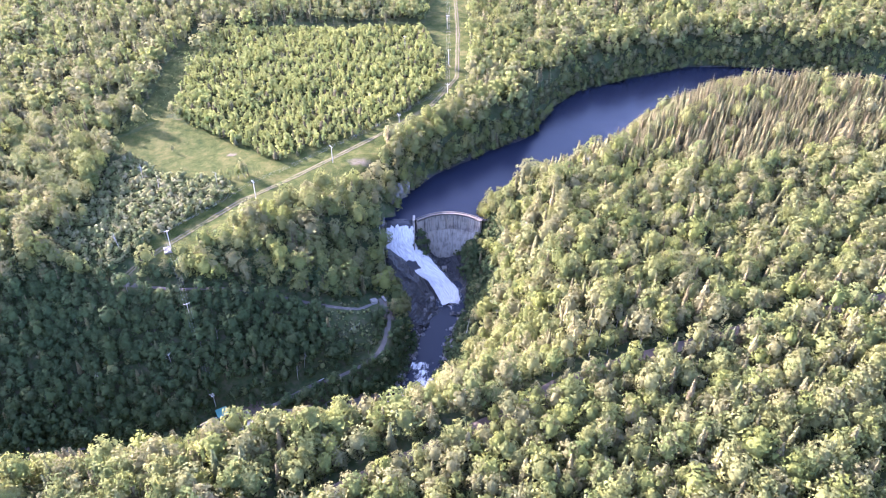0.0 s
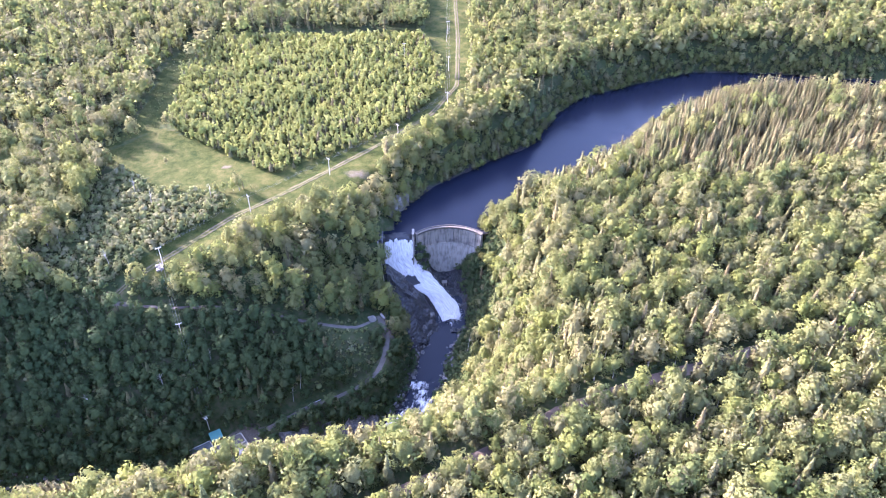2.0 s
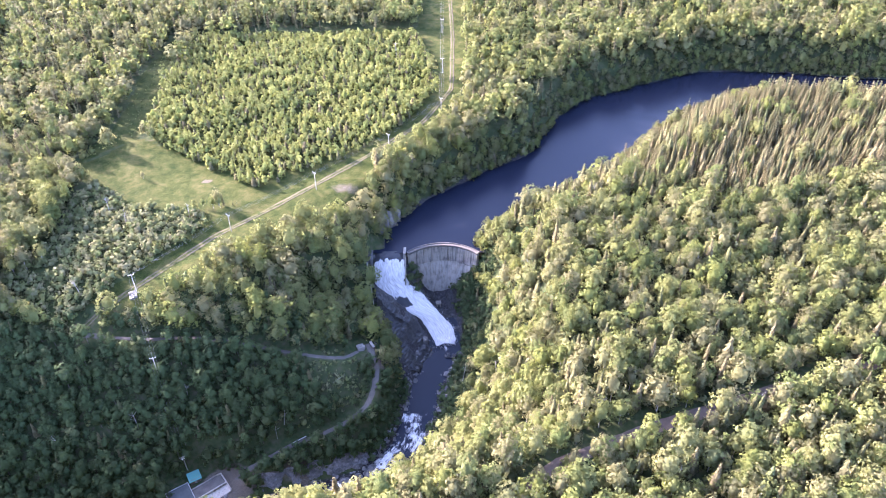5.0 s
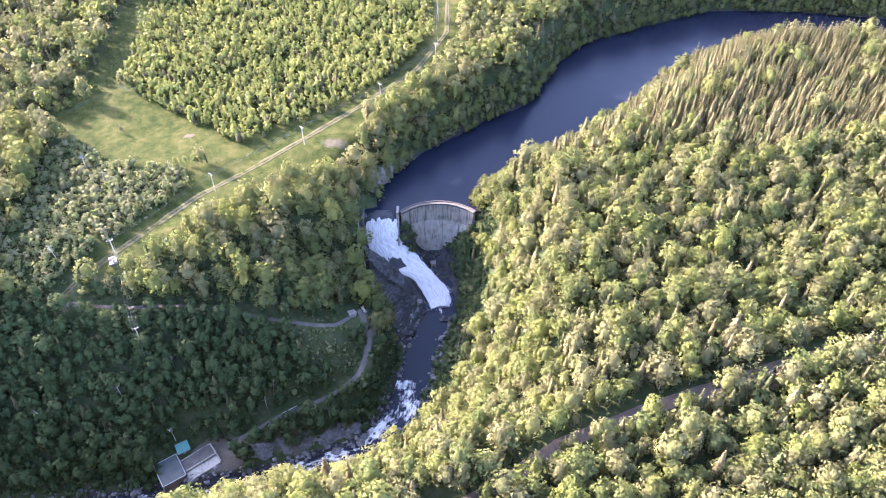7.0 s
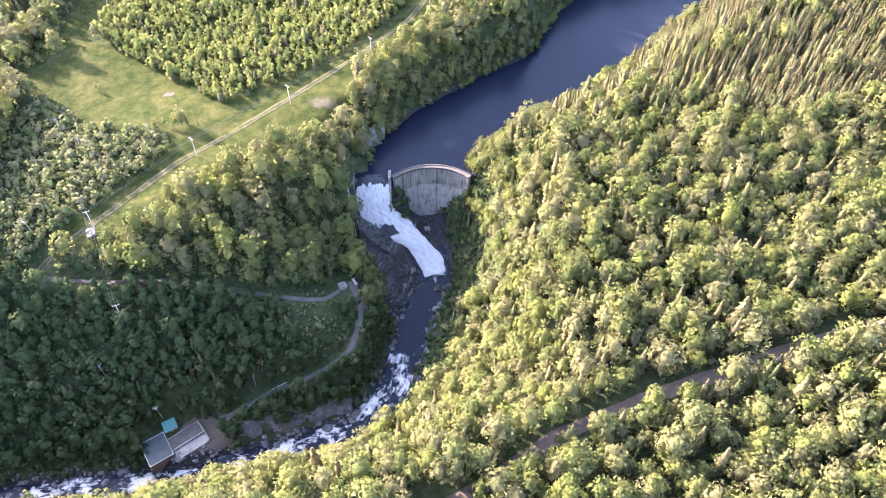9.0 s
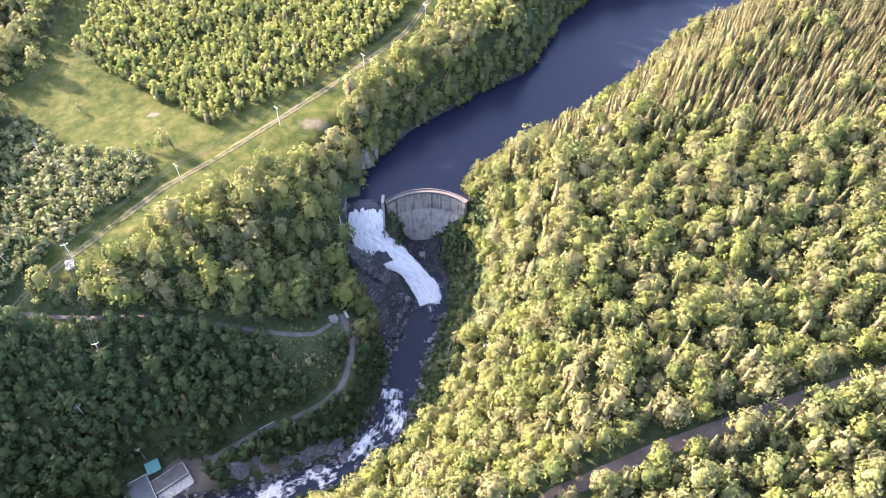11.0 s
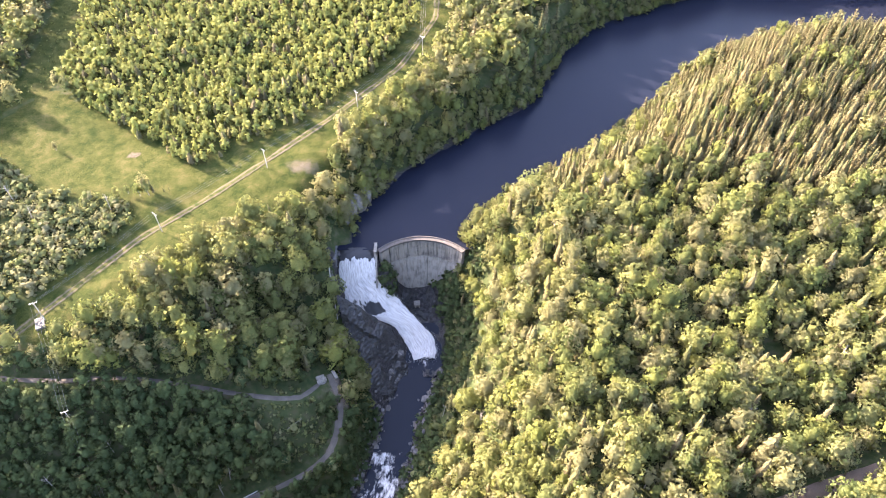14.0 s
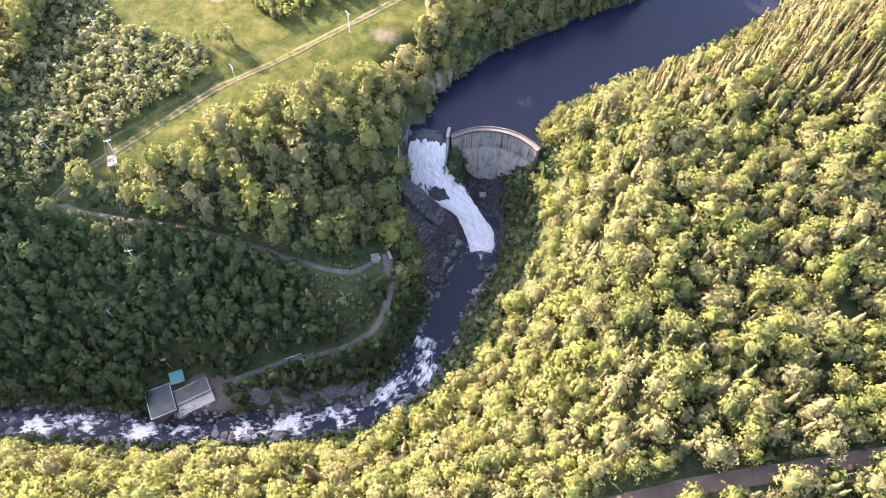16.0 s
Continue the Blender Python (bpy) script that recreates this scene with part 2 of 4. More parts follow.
M_GREEN = surface("green_roof_sheet", [(0.040, 0.135, 0.112), (0.058, 0.175, 0.145)], 0.5, 5, 0.6, 0.2, 0.02)
M_BRICKISH = surface("brown_wall", [(0.11, 0.07, 0.055), (0.18, 0.115, 0.09)], 0.5, 5, 0.9, 0.3, 0.03)
M_WOOD = surface("grey_weathered_wood", [(0.20, 0.185, 0.165), (0.34, 0.32, 0.29)], 0.6, 6, 0.85, 0.4, 0.02)
M_POLE = surface("pole_wood", [(0.30, 0.265, 0.225), (0.44, 0.40, 0.35)], 0.6, 6, 0.85, 0.3, 0.01)
M_WIRE = surface("aluminium_wire", [(0.16, 0.16, 0.16), (0.22, 0.22, 0.21)], 1, 4, 0.6, 0, 0.01, 0.3)
M_INSUL = surface("white_insulator", [(0.66, 0.66, 0.64), (0.78, 0.78, 0.76)], 2, 8, 0.3, 0, 0.01)


# ---- the lie of the land ----
# valley line, downstream to upstream: x, y, water level, half width, width of the left bank, of the right bank
VALLEY = np.array([
    (-700, 130, -56, 7, 100, 55), (-240, 197, -52.5, 4.6, 100, 50), (-150, 209, -51, 4.6, 100, 50), (-105, 213.5, -50, 4.6, 105, 46), (-62, 223, -49, 4.6, 105, 45),
    (-30, 233, -48, 5.0, 108, 52), (-14, 250, -45.5, 6, 110, 68), (-8, 270, -44, 7, 110, 60), (-4, 288, -43.7, 7, 90, 52),
    (4, 308, -43.5, 8, 76, 44), (4, 328, -40, 7, 66, 44), (0, 346, -34, 7, 56, 42), (-4, 357, -10.2, 24, 28, 36),
    (10, 378, -10.2, 23.5, 17, 36), (41, 404, -10.2, 23, 17, 38), (77, 429, -10.2, 23.5, 17, 40), (103, 466, -10.2, 32, 18, 40),
    (123, 491, -10.2, 31, 20, 40), (155, 511, -10.2, 27, 22, 40), (203, 530, -10.2, 29, 24, 40), (254, 527, -10.2, 28.5, 24, 40), (313, 517, -10.2, 27, 24, 40), (900, 470, -10.2, 27, 24, 40)], float)
# tracks: x, y, z
TRAIL = np.array([(-33, 290, -20), (-27.5, 279, -21.5), (-27.5, 271, -23), (-30, 261, -28), (-40, 254, -32.5), (-50, 250, -35), (-64, 245.5, -37), (-77, 238, -39.5), (-88, 233, -42.5)], float)
PATH = np.array([(-36, 286, -20.0), (-42, 277, -15.9), (-52, 276, -13.8), (-65, 277, -11.9), (-89, 279, -7.0), (-110, 280, -4.2), (-130, 278, -3.4), (-150, 278, -1.3), (-161, 277, -0.9)], float)
TRACK = np.array([(12, 900, 9), (11, 662, 9), (12, 582, 9), (10, 496, 9), (-8, 452, 9), (-38, 414, 9), (-65, 384, 9), (-90, 357, 9), (-111, 338, 8.5), (-139, 303, 6.5), (-152, 290, 3.5), (-161, 277, -0.9)], float)
ROAD = np.array([(-60, 140, 13), (-20, 160, 16), (19, 179, 18.5), (43, 194.5, 20), (75, 208, 20), (107.5, 219, 20), (131, 227, 20.5), (165, 236, 21), (220, 252, 21), (420, 300, 21)], float)
FALL_EDGES = np.array([(-32.6, 347.2, -16.9, 347.4, -11.35), (-32.0, 342.1, -16.9, 342.8, -11.8), (-32.9, 339.2, -16.1, 338.9, -17), (-32.6, 336.3, -14.8, 336.1, -21.5), (-30.7, 332.3, -8.0, 332.6, -25.5), (-29.2, 327.0, -3.7, 329.2, -29.5), (-9.8, 323.4, 2.1, 324.5, -34), (-5.6, 319.5, 7.9, 320.4, -38.5), (-1.8, 314.7, 9.6, 315.0, -42), (-0.4, 310.2, 9.6, 311.2, -43.3)], float)
FALL = np.array([(-24.8, 347.3, -11.35, 7.9), (-24.4, 342.5, -11.8, 7.6), (-24.5, 339.0, -17, 8.4), (-23.7, 336.2, -21.5, 8.9), (-19.4, 332.5, -25.5, 11.4), (-16.4, 328.1, -29.5, 12.8), (-5.0, 323.8, -34, 7.1), (0.2, 319.8, -38.5, 7.7), (3.2, 314.8, -42, 6.4), (4.6, 310.7, -43.3, 5.0)], float)


def along(line, x, y):
    """Distance from a line of points, the values interpolated at the foot of it, and the side (+1: left of the line's way)."""
    best = np.full(x.shape, 1e12)
    vals = np.zeros(x.shape + (line.shape[1] - 2,))
    side = np.ones(x.shape)
    for a, b in zip(line[:-1], line[1:]):
        d = b[:2] - a[:2]
        f = np.clip(((x - a[0]) * d[0] + (y - a[1]) * d[1]) / (d @ d), 0, 1)
        px, py = x - a[0] - f * d[0], y - a[1] - f * d[1]
        dist = np.hypot(px, py)
        m = dist < best
        best = np.where(m, dist, best)
        vals = np.where(m[..., None], a[2:] + f[..., None] * (b[2:] - a[2:]), vals)
        side = np.where(m, np.sign(d[0] * py - d[1] * px + 1e-9), side)
    return best, vals, side


def smooth(u):
    u = np.clip(u, 0, 1)
    return u * u * (3 - 2 * u)


def waves(x, y, size, seed=0.0):
    x, y = x / size, y / size
    return (np.sin(x * 1.3 + y * 0.7 + seed) + np.sin(-x * 0.9 + y * 1.6 + 2.1 * seed) + 0.6 * np.sin(x * 2.7 - y * 2.2 + 1.3 + seed)
            + 0.5 * np.sin(x * 3.9 + y * 4.3 + seed * 3)) / 3.1


def fall_bed(x, y):
    """Height of the falling water over a place, and how far the place lies outside it."""
    e = FALL_EDGES
    dl, vl, sl = along(e[:, (0, 1, 4)], x, y)
    dr, vr, sr = along(e[:, (2, 3, 4)], x, y)
    within = (sl > 0) & (sr < 0) & (y < 348) & (y > 309)
    z = (vl[..., 0] * dr + vr[..., 0] * dl) / (dl + dr + 1e-6)
    return z, np.where(within, 0.0, np.minimum(dl, dr))


def land(x, y, cut=True):
    """Height of the ground."""
    x, y = np.asarray(x, float), np.asarray(y, float)
    d, v, side = along(VALLEY, x, y)
    lvl, hw, wl_, wr_ = v[..., 0], v[..., 1], v[..., 2], v[..., 3]
    hw = hw + 1.4 * waves(x, y, 9, 1.0) * smooth((hw - 3) / 20)
    out = np.maximum(d - hw, 0)
    ul, ur = np.clip(out / wl_, 0, 1), np.clip(out / wr_, 0, 1)
    top_l = 9 + 1.2 * waves(x, y, 45) * smooth((out - wl_) / 40) + 10 * smooth((y - 640) / 500)
    top_r = 20 + 1.6 * waves(x, y, 38, 2.0) - 3 * smooth((15 - x) / 60) - 8 * smooth((-55 - x) / 85)
    left = lvl + (top_l - lvl) * np.sin(np.pi / 2 * ul)
    left = left + 8.5 * np.exp(-((x + 36) / 17) ** 2 - ((y - 278) / 15) ** 2) * smooth(out / 14)
    left = left - 7.0 * np.exp(-((x + 57) / 22) ** 2 - ((y - 304) / 14) ** 2)
    left = left - 5.0 * np.exp(-((x + 46) / 12) ** 2 - ((y - 337) / 20) ** 2)
    right = lvl + (top_r - lvl) * (0.62 * ur + 0.38 * smooth(ur))
    z = np.where(side > 0, left, right)
    z = z + 0.9 * waves(x, y, 7, 4.0) * smooth(out / 12) * smooth((60 - out) / 40)
    z = np.where(d < hw, lvl - 2.6 * (1 - (d / hw) ** 2), z)
    if cut:
        zf, gap = fall_bed(x, y)
        z = z + (zf - 2.0 - z) * smooth(1 - gap / 4.5)
        for line, half, fall in ((TRAIL, 2.2, 5.0), (PATH, 2.0, 5.0), (TRACK, 3.0, 7.0), (ROAD, 3.5, 8.0)):
            dd, vv, _ = along(line, x, y)
            w = smooth(1 - (dd - half) / fall)
            z = z + (vv[..., 0] - z) * w
        z = z + 13 * np.exp(-((x + 11.5) / 3.2) ** 2 - ((y - 340.5) / 5.0) ** 2) + 9 * np.exp(-((x - 15) / 5.0) ** 2 - ((y - 336) / 6.0) ** 2)
        w = smooth(1 - (np.hypot((x + 100) / 1.5, y - 229) - 8) / 6)
        z = z + (-44.5 - z) * w
    return z


def inside(poly, x, y):
    r = np.zeros(x.shape, bool)
    for (x0, y0), (x1, y1) in zip(poly, poly[1:] + poly[:1]):
        r ^= ((y0 > y) != (y1 > y)) & (x < (x1 - x0) * (y - y0) / (y1 - y0 + 1e-12) + x0)
    return r


MEADOW = [(-208, 398), (-186, 425), (-188, 440), (-162, 424), (-140, 408), (-114, 388), (-97, 378), (-74, 394), (-46, 416), (-12, 446), (0, 490), (-3, 540), (-14, 585),
          (-18, 900), (26, 900), (22, 640), (21, 490), (5, 447), (-24, 406), (-37, 388), (-33, 374), (-48, 360), (-73, 338), (-98, 322), (-122, 295), (-140, 288), (-150, 300), (-116, 345), (-122, 358), (-163, 364)]
STRIP = [(-190, 425), (-176, 440), (-178, 470), (-188, 520), (-186, 598), (-12, 600), (-12, 585), (-176, 588), (-200, 590), (-206, 520), (-198, 460), (-208, 400)]
YOUNG = [(-176, 440), (-162, 424), (-140, 408), (-114, 388), (-97, 378), (-74, 394), (-46, 416), (-12, 446), (-1, 490), (-5, 540), (-15, 585), (-180, 586), (-186, 520)]
SHRUBS = [(-207, 300), (-190, 338), (-196, 370), (-187, 388), (-163, 364), (-122, 358), (-116, 345), (-150, 300), (-170, 276)]
ROCKY = [(-36, 342), (-34, 326), (-29, 312), (-22, 300), (-17, 284), (-6, 286), (4, 300), (11, 303), (14, 325), (8, 344), (-16, 347)]


def link(name, bm, mat, parent=None, label=""):
    me = bpy.data.meshes.new(name)
    bm.to_mesh(me)
    bm.free()
    me.materials.append(mat)
    ob = new(name, me)
    if parent is not None:
        ob.parent = parent
    if label:
        ob["label"] = label
    return ob


def part(name, bm, mat, parent, label=""):
    return link(name, bm, mat, parent, label)


def array_mesh(name, verts, faces, mats, mat_index=None, attrs=(), flat=True):
    """A mesh from arrays of corners and of triangles or quads."""
    verts, faces = np.asarray(verts, np.float32), np.asarray(faces, np.int32)
    me = bpy.data.meshes.new(name)
    k = faces.shape[1]
    me.vertices.add(len(verts))
    me.vertices.foreach_set("co", verts.ravel())
    me.loops.add(faces.size)
    me.loops.foreach_set("vertex_index", faces.ravel())
    me.polygons.add(len(faces))
    me.polygons.foreach_set("loop_start", np.arange(0, faces.size, k, dtype=np.int32))
    for m in mats:
        me.materials.append(m)
    if mat_index is not None:
        me.polygons.foreach_set("material_index", np.asarray(mat_index, np.int32))
    me.polygons.foreach_set("use_smooth", np.full(len(faces), not flat))
    for key, values in attrs:
        values = np.asarray(values, np.float32)
        at = me.attributes.new(key, "FLOAT" if values.ndim == 1 else "FLOAT_VECTOR", "POINT")
        at.data.foreach_set("value" if values.ndim == 1 else "vector", values.ravel())
    me.update(calc_edges=True)
    me.validate()
    return me


# ---- the ground ----
def ground_sheet():
    def axis(lo, hi, step):
        core = np.arange(lo, hi + step / 2, step)
        far = np.array([10, 25, 50, 100, 200, 400, 800, 1600, 3000.0])
        return np.concatenate([lo - far[::-1], core, hi + far])
    ax, ay = axis(-310, 390, 2.8), axis(90, 720, 2.8)
    gx, gy = np.meshgrid(ax, ay)
    gz = land(gx, gy)
    d, v, side = along(VALLEY, gx, gy)
    grass = np.clip(inside(MEADOW, gx, gy) * 1.0 + inside(STRIP, gx, gy) * 0.75 + inside(SHRUBS, gx, gy) * 0.5 + inside(YOUNG, gx, gy) * 0.7, 0, 1)
    grass = np.maximum(grass, 0.35 * smooth(1 - (along(ROAD, gx, gy)[0] - 4) / 5))
    grass = np.maximum(grass, 0.3 * inside([(-60, 282), (-36, 280), (-31, 262), (-44, 258), (-58, 268)], gx, gy))
    dam_zone = inside(ROCKY, gx, gy)
    bank = smooth(1 - (d - v[..., 1] - 0.8) / 2.8)
    rock = np.clip(dam_zone * 1.0 + 0.9 * bank * (v[..., 0] < -30) + 0.75 * bank * (v[..., 0] > -30) * smooth(1 - (d - v[..., 1]) / 1.5), 0, 1)
    soil = smooth(1 - (np.hypot((gx + 90) / 1.6, gy - 231) - 5) / 5) + 0.8 * smooth(1 - (np.hypot(gx + 27, (gy - 284) / 1.4) - 4) / 4)
    soil = soil + 0.62 * smooth(1 - np.hypot((gx + 49) / 1.7, gy - 379) / 11) + 0.8 * smooth(1 - (np.hypot(gx + 60, (gy - 236) * 1.3) - 4) / 6) + smooth(1 - (np.hypot(gx + 127, gy - 387) - 1.5) / 2)
    ny, nx = gx.shape
    i = np.arange(nx * ny).reshape(ny, nx)
    quads = np.stack([i[:-1, :-1], i[:-1, 1:], i[1:, 1:], i[1:, :-1]], -1).reshape(-1, 4)
    me = array_mesh("ground", np.stack([gx, gy, gz], -1).reshape(-1, 3), quads, [M_GROUND],
                    attrs=(("grass", grass.ravel()), ("rock", rock.ravel()), ("soil", np.clip(soil, 0, 1).ravel())), flat=False)
    return tagged(new("ground", me), "rolling wooded ground with meadow, gorge and rock banks", "ground", kind="structure")


ground_sheet()


def resample(line, step):
    pts = [line[0]]
    for a, b in zip(line[:-1], line[1:]):
        k = max(1, int(np.hypot(*(b - a)[:2]) / step))
        pts += [a + (b - a) * (j + 1) / k for j in range(k)]
    pts = np.array(pts)
    for _ in range(4):
        pts[1:-1] = (pts[:-2] + 2 * pts[1:-1] + pts[2:]) / 4
    return pts


def ribbon(name, line, half, mat, lift, label, category, step=2.0, cells=4, wobble=0.0):
    """A track laid on the ground, with a slight crown and uneven edges."""
    pts = resample(line, step)
    t = np.gradient(pts[:, :2], axis=0)
    t /= np.linalg.norm(t, axis=1)[:, None]
    nrm = np.stack([-t[:, 1], t[:, 0]], 1)
    u = np.linspace(-1, 1, cells + 1)
    w = half * (1 + wobble * waves(pts[:, 0], pts[:, 1], 4, 3.0))
    xy = pts[:, None, :2] + nrm[:, None, :] * (u[None, :, None] * w[:, None, None])
    z = land(xy[..., 0], xy[..., 1]) + lift * (1 - 1.6 * np.abs(u[None]) ** 6)
    k = cells + 1
    i = np.arange(len(pts) * k).reshape(-1, k)
    quads = np.stack([i[:-1, :-1], i[1:, :-1], i[1:, 1:], i[:-1, 1:]], -1).reshape(-1, 4)[:, ::-1]
    worn = np.exp(-((np.abs(u) - 0.5) / 0.22) ** 2)[None] * (0.75 + 0.35 * waves(xy[..., 0], xy[..., 1], 6, 1.0))
    me = array_mesh(name, np.concatenate([xy, z[..., None]], -1).reshape(-1, 3), quads, [mat], attrs=(("worn", worn.ravel()),), flat=False)
    return tagged(new(name, me), label, category, kind="structure")


ribbon("track", TRACK, 1.9, M_ROAD, 0.16, "pale gravel track across the meadow beside the power line", "track", cells=12, wobble=0.3)
ribbon("road", ROAD, 3.0, M_DIRT, 0.18, "reddish dirt forest road through tall trees", "road", wobble=0.12)
ribbon("trail", TRAIL, 1.4, M_TRAIL, 0.16, "greyish gravel trail winding down beside the gorge", "trail", wobble=0.2)
ribbon("path", PATH, 1.2, M_TRAIL, 0.16, "shaded gravel path along the wooded slope", "trail", wobble=0.25)


# ---- water ----
def reservoir():
    gx, gy = np.meshgrid(np.arange(-44, 560, 2.0), np.arange(346, 620, 2.0))
    d, v, _ = along(VALLEY, gx, gy)
    keep = (d < v[..., 1] + 7) & ((v[..., 0] > -13) | (gy < 362)) & (gx < 560) & ((np.hypot(gx - 3.2, gy - 325) > 25.4) | (gx < -16)) & ((gx < 31) | (gy > 347))
    keep |= (gx < -15) & (gx > -42) & (gy < 362)
    keep |= (gx > 10) & (gx < 36) & (gy < 368) & (np.hypot(gx - 3.2, gy - 325) > 25.4)
    ny, nx = gx.shape
    i = np.arange(nx * ny).reshape(ny, nx)
    quads = np.stack([i[:-1, :-1], i[:-1, 1:], i[1:, 1:], i[1:, :-1]], -1)
    quads = quads[keep[:-1, :-1] & keep[1:, 1:] & keep[:-1, 1:] & keep[1:, :-1]].reshape(-1, 4)
    used, idx = np.unique(quads, return_inverse=True)
    co = np.stack([gx, gy, np.full(gx.shape, -9.95)], -1).reshape(-1, 3)[used]
    me = array_mesh("water_reservoir", co, idx.reshape(-1, 4), [M_LAKE], flat=False)
    tagged(new("water_reservoir", me), "still dark blue reservoir water held behind the dam", "water", kind="structure")


def river():
    pts = resample(VALLEY[1:11], 1.2)
    t = np.gradient(pts[:, :2], axis=0)
    t /= np.linalg.norm(t, axis=1)[:, None]
    nrm = np.stack([-t[:, 1], t[:, 0]], 1)
    u = np.linspace(-1, 1, 17)
    w = pts[:, 3] + 0.6
    xy = pts[:, None, :2] + nrm[:, None, :] * (u[None, :, None] * w[:, None, None])
    x, y = xy[..., 0], xy[..., 1]
    rapid = smooth((271 - y) / 4) * (0.68 + 0.42 * waves(x, y, 4.5, 2.0)) + 0.62 * smooth(1 - (np.hypot(x - 5, y - 310) - 2) / 7) + 0.3 * smooth(1 - np.hypot(x - 5, y - 300) / 5)
    rapid = rapid * (1 - 0.25 * np.abs(u[None]) ** 2) - 0.25 * (np.hypot(x + 6, y - 285) < 12)
    z = pts[:, None, 2] + 0.15 + 0.45 * waves(x, y, 1.3, 5.0) * np.clip(rapid, 0, 1) + 0 * x
    k = len(u)
    gone = np.concatenate([[0], np.cumsum(np.hypot(*np.diff(pts[:, :2], axis=0).T))])
    across = u[None] * w[:, None]
    flow = np.stack([across, gone[:, None] + 0.8 * waves(x, y, 3.0, 1.0), 0 * across], -1).reshape(-1, 3)
    i = np.arange(len(pts) * k).reshape(-1, k)
    quads = np.stack([i[:-1, :-1], i[1:, :-1], i[1:, 1:], i[:-1, 1:]], -1).reshape(-1, 4)[:, ::-1]
    me = array_mesh("water_river", np.stack([x, y, z], -1).reshape(-1, 3), quads, [M_RIVER], attrs=(("foam", np.clip(rapid, 0, 1).ravel() * 0.68), ("flow", flow)), flat=False)
    tagged(new("water_river", me), "dark river with white rapids in the rocky gorge", "river", kind="structure")


def waterfall():
    n, m = 120, 41
    s = np.linspace(0, 1, n)
    e = np.stack([np.interp(s, np.linspace(0, 1, len(FALL_EDGES)), FALL_EDGES[:, k]) for k in range(5)], 1)
    for _ in range(10):
        e[1:-1] = (e[:-2] + 2 * e[1:-1] + e[2:]) / 4
    u = np.linspace(0, 1, m)[None, :]
    x, y = e[:, :1] * (1 - u) + e[:, 2:3] * u, e[:, 1:2] * (1 - u) + e[:, 3:4] * u
    x = x + 0.5 * waves(x, y, 1.1, 8.0) * (np.abs(u - 0.5) > 0.42)
    mid = 1 - (2 * u - 1) ** 2
    s = s[:, None]
    foam = 0.95 - 0.28 * (1 - mid) ** 4 - 0.95 * (s < 0.125 + 0.03 * waves(u * 26, 0 * u, 1.0, 4.0))
    hole = smooth(1.40 + 0.40 * waves(x, y, 1.5, 3.0) - np.hypot((x + 16.5) / 6.2, (y - 328.3 - 0.12 * (x + 16.5)) / 2.5)) * smooth((0.66 - u) / 0.14) * smooth((u - 0.14) / 0.12)
    left = smooth(1.3 - np.hypot((x + 25.5) / 6.0, (y - 328.5) / 3.6)) * (0.9 + 0.6 * waves(x * 3, y * 0.5, 1.0, 3.0))
    strands = 0.5 + 0.5 * waves(u * 60 + 3 * s, s * 9, 1.0, 2.0)
    thin = 0.5 + 0.5 * waves(u * 34 + 2 * waves(u * 8, s * 14, 1.0, 1.0), s * 5, 1.0, 7.0)
    foam = foam - 0.95 * hole - 0.95 * left * (0.02 + 0.72 * thin) - 0.30 * strands ** 2 * smooth((s - 0.12) / 0.3)
    z = e[:, 4:5] + 0.22 * waves(x, y, 0.7, 1.0) + 0.9 * mid ** 0.7 - 0.7 * hole - 0.4 * left
    z = z + 0.8 * smooth((0.42 - s) / 0.12) * mid ** 0.5
    z = z + 1.6 * smooth((s - 0.86) / 0.12) * mid * (0.6 + 0.4 * waves(x, y, 0.9, 6.0))
    i = np.arange(n * m).reshape(n, m)
    quads = np.stack([i[:-1, :-1], i[1:, :-1], i[1:, 1:], i[:-1, 1:]], -1).reshape(-1, 4)
    me = array_mesh("waterfall", np.stack([x, y, z], -1).reshape(-1, 3), quads, [M_FALL], attrs=(("foam", np.clip(foam, 0, 1).ravel()), ("flow", np.stack([17 * u + 0.8 * waves(x, y, 2.5, 2.0), 48 * s + 0 * u, 0 * x], -1).reshape(-1, 3))), flat=False)
    tagged(new("waterfall", me), "white foaming waterfall pouring over dark rock from the spillway", "waterfall", kind="structure")


def spray():
    """Drops and torn foam over the foot of the fall, its edges and its lip."""
    r = np.random.default_rng(31)
    e = FALL_EDGES
    t = np.concatenate([r.normal(0.93, 0.05, 1500), r.uniform(0.15, 0.95, 900), r.normal(0.16, 0.02, 250)])
    at = np.clip(t, 0, 1.06) * (len(e) - 1)
    p = np.stack([np.interp(at, np.arange(len(e)), e[:, k]) for k in range(5)], 1)
    rim = (np.arange(len(t)) >= 1500) & (np.arange(len(t)) < 2400)
    f = np.where(rim, np.where(r.uniform(size=len(t)) < 0.8, 1.0, 0.0) + r.normal(0, 0.04, len(t)), r.normal(0.5, 0.30, len(t)))
    c = np.stack([p[:, 0] * (1 - f) + p[:, 2] * f, p[:, 1] * (1 - f) + p[:, 3] * f, p[:, 4] + 0.3 + r.gamma(1.4, 0.55, len(t)) * np.where(t > 0.8, 1.3, 0.35)], 1)
    c[:, 1] -= np.where(t > 0.9, r.gamma(1.2, 0.7, len(t)), 0)
    v, faces = leaf_triangles(c, unit(r.normal(size=c.shape)), r.uniform(0.05, 0.17, len(t)), r)
    me = array_mesh("spray", v, faces, [M_SPRAY])
    tagged(new("spray", me), "fine white spray flying from the foot of the waterfall", "spray", kind="stuff")


reservoir()
river()
waterfall()


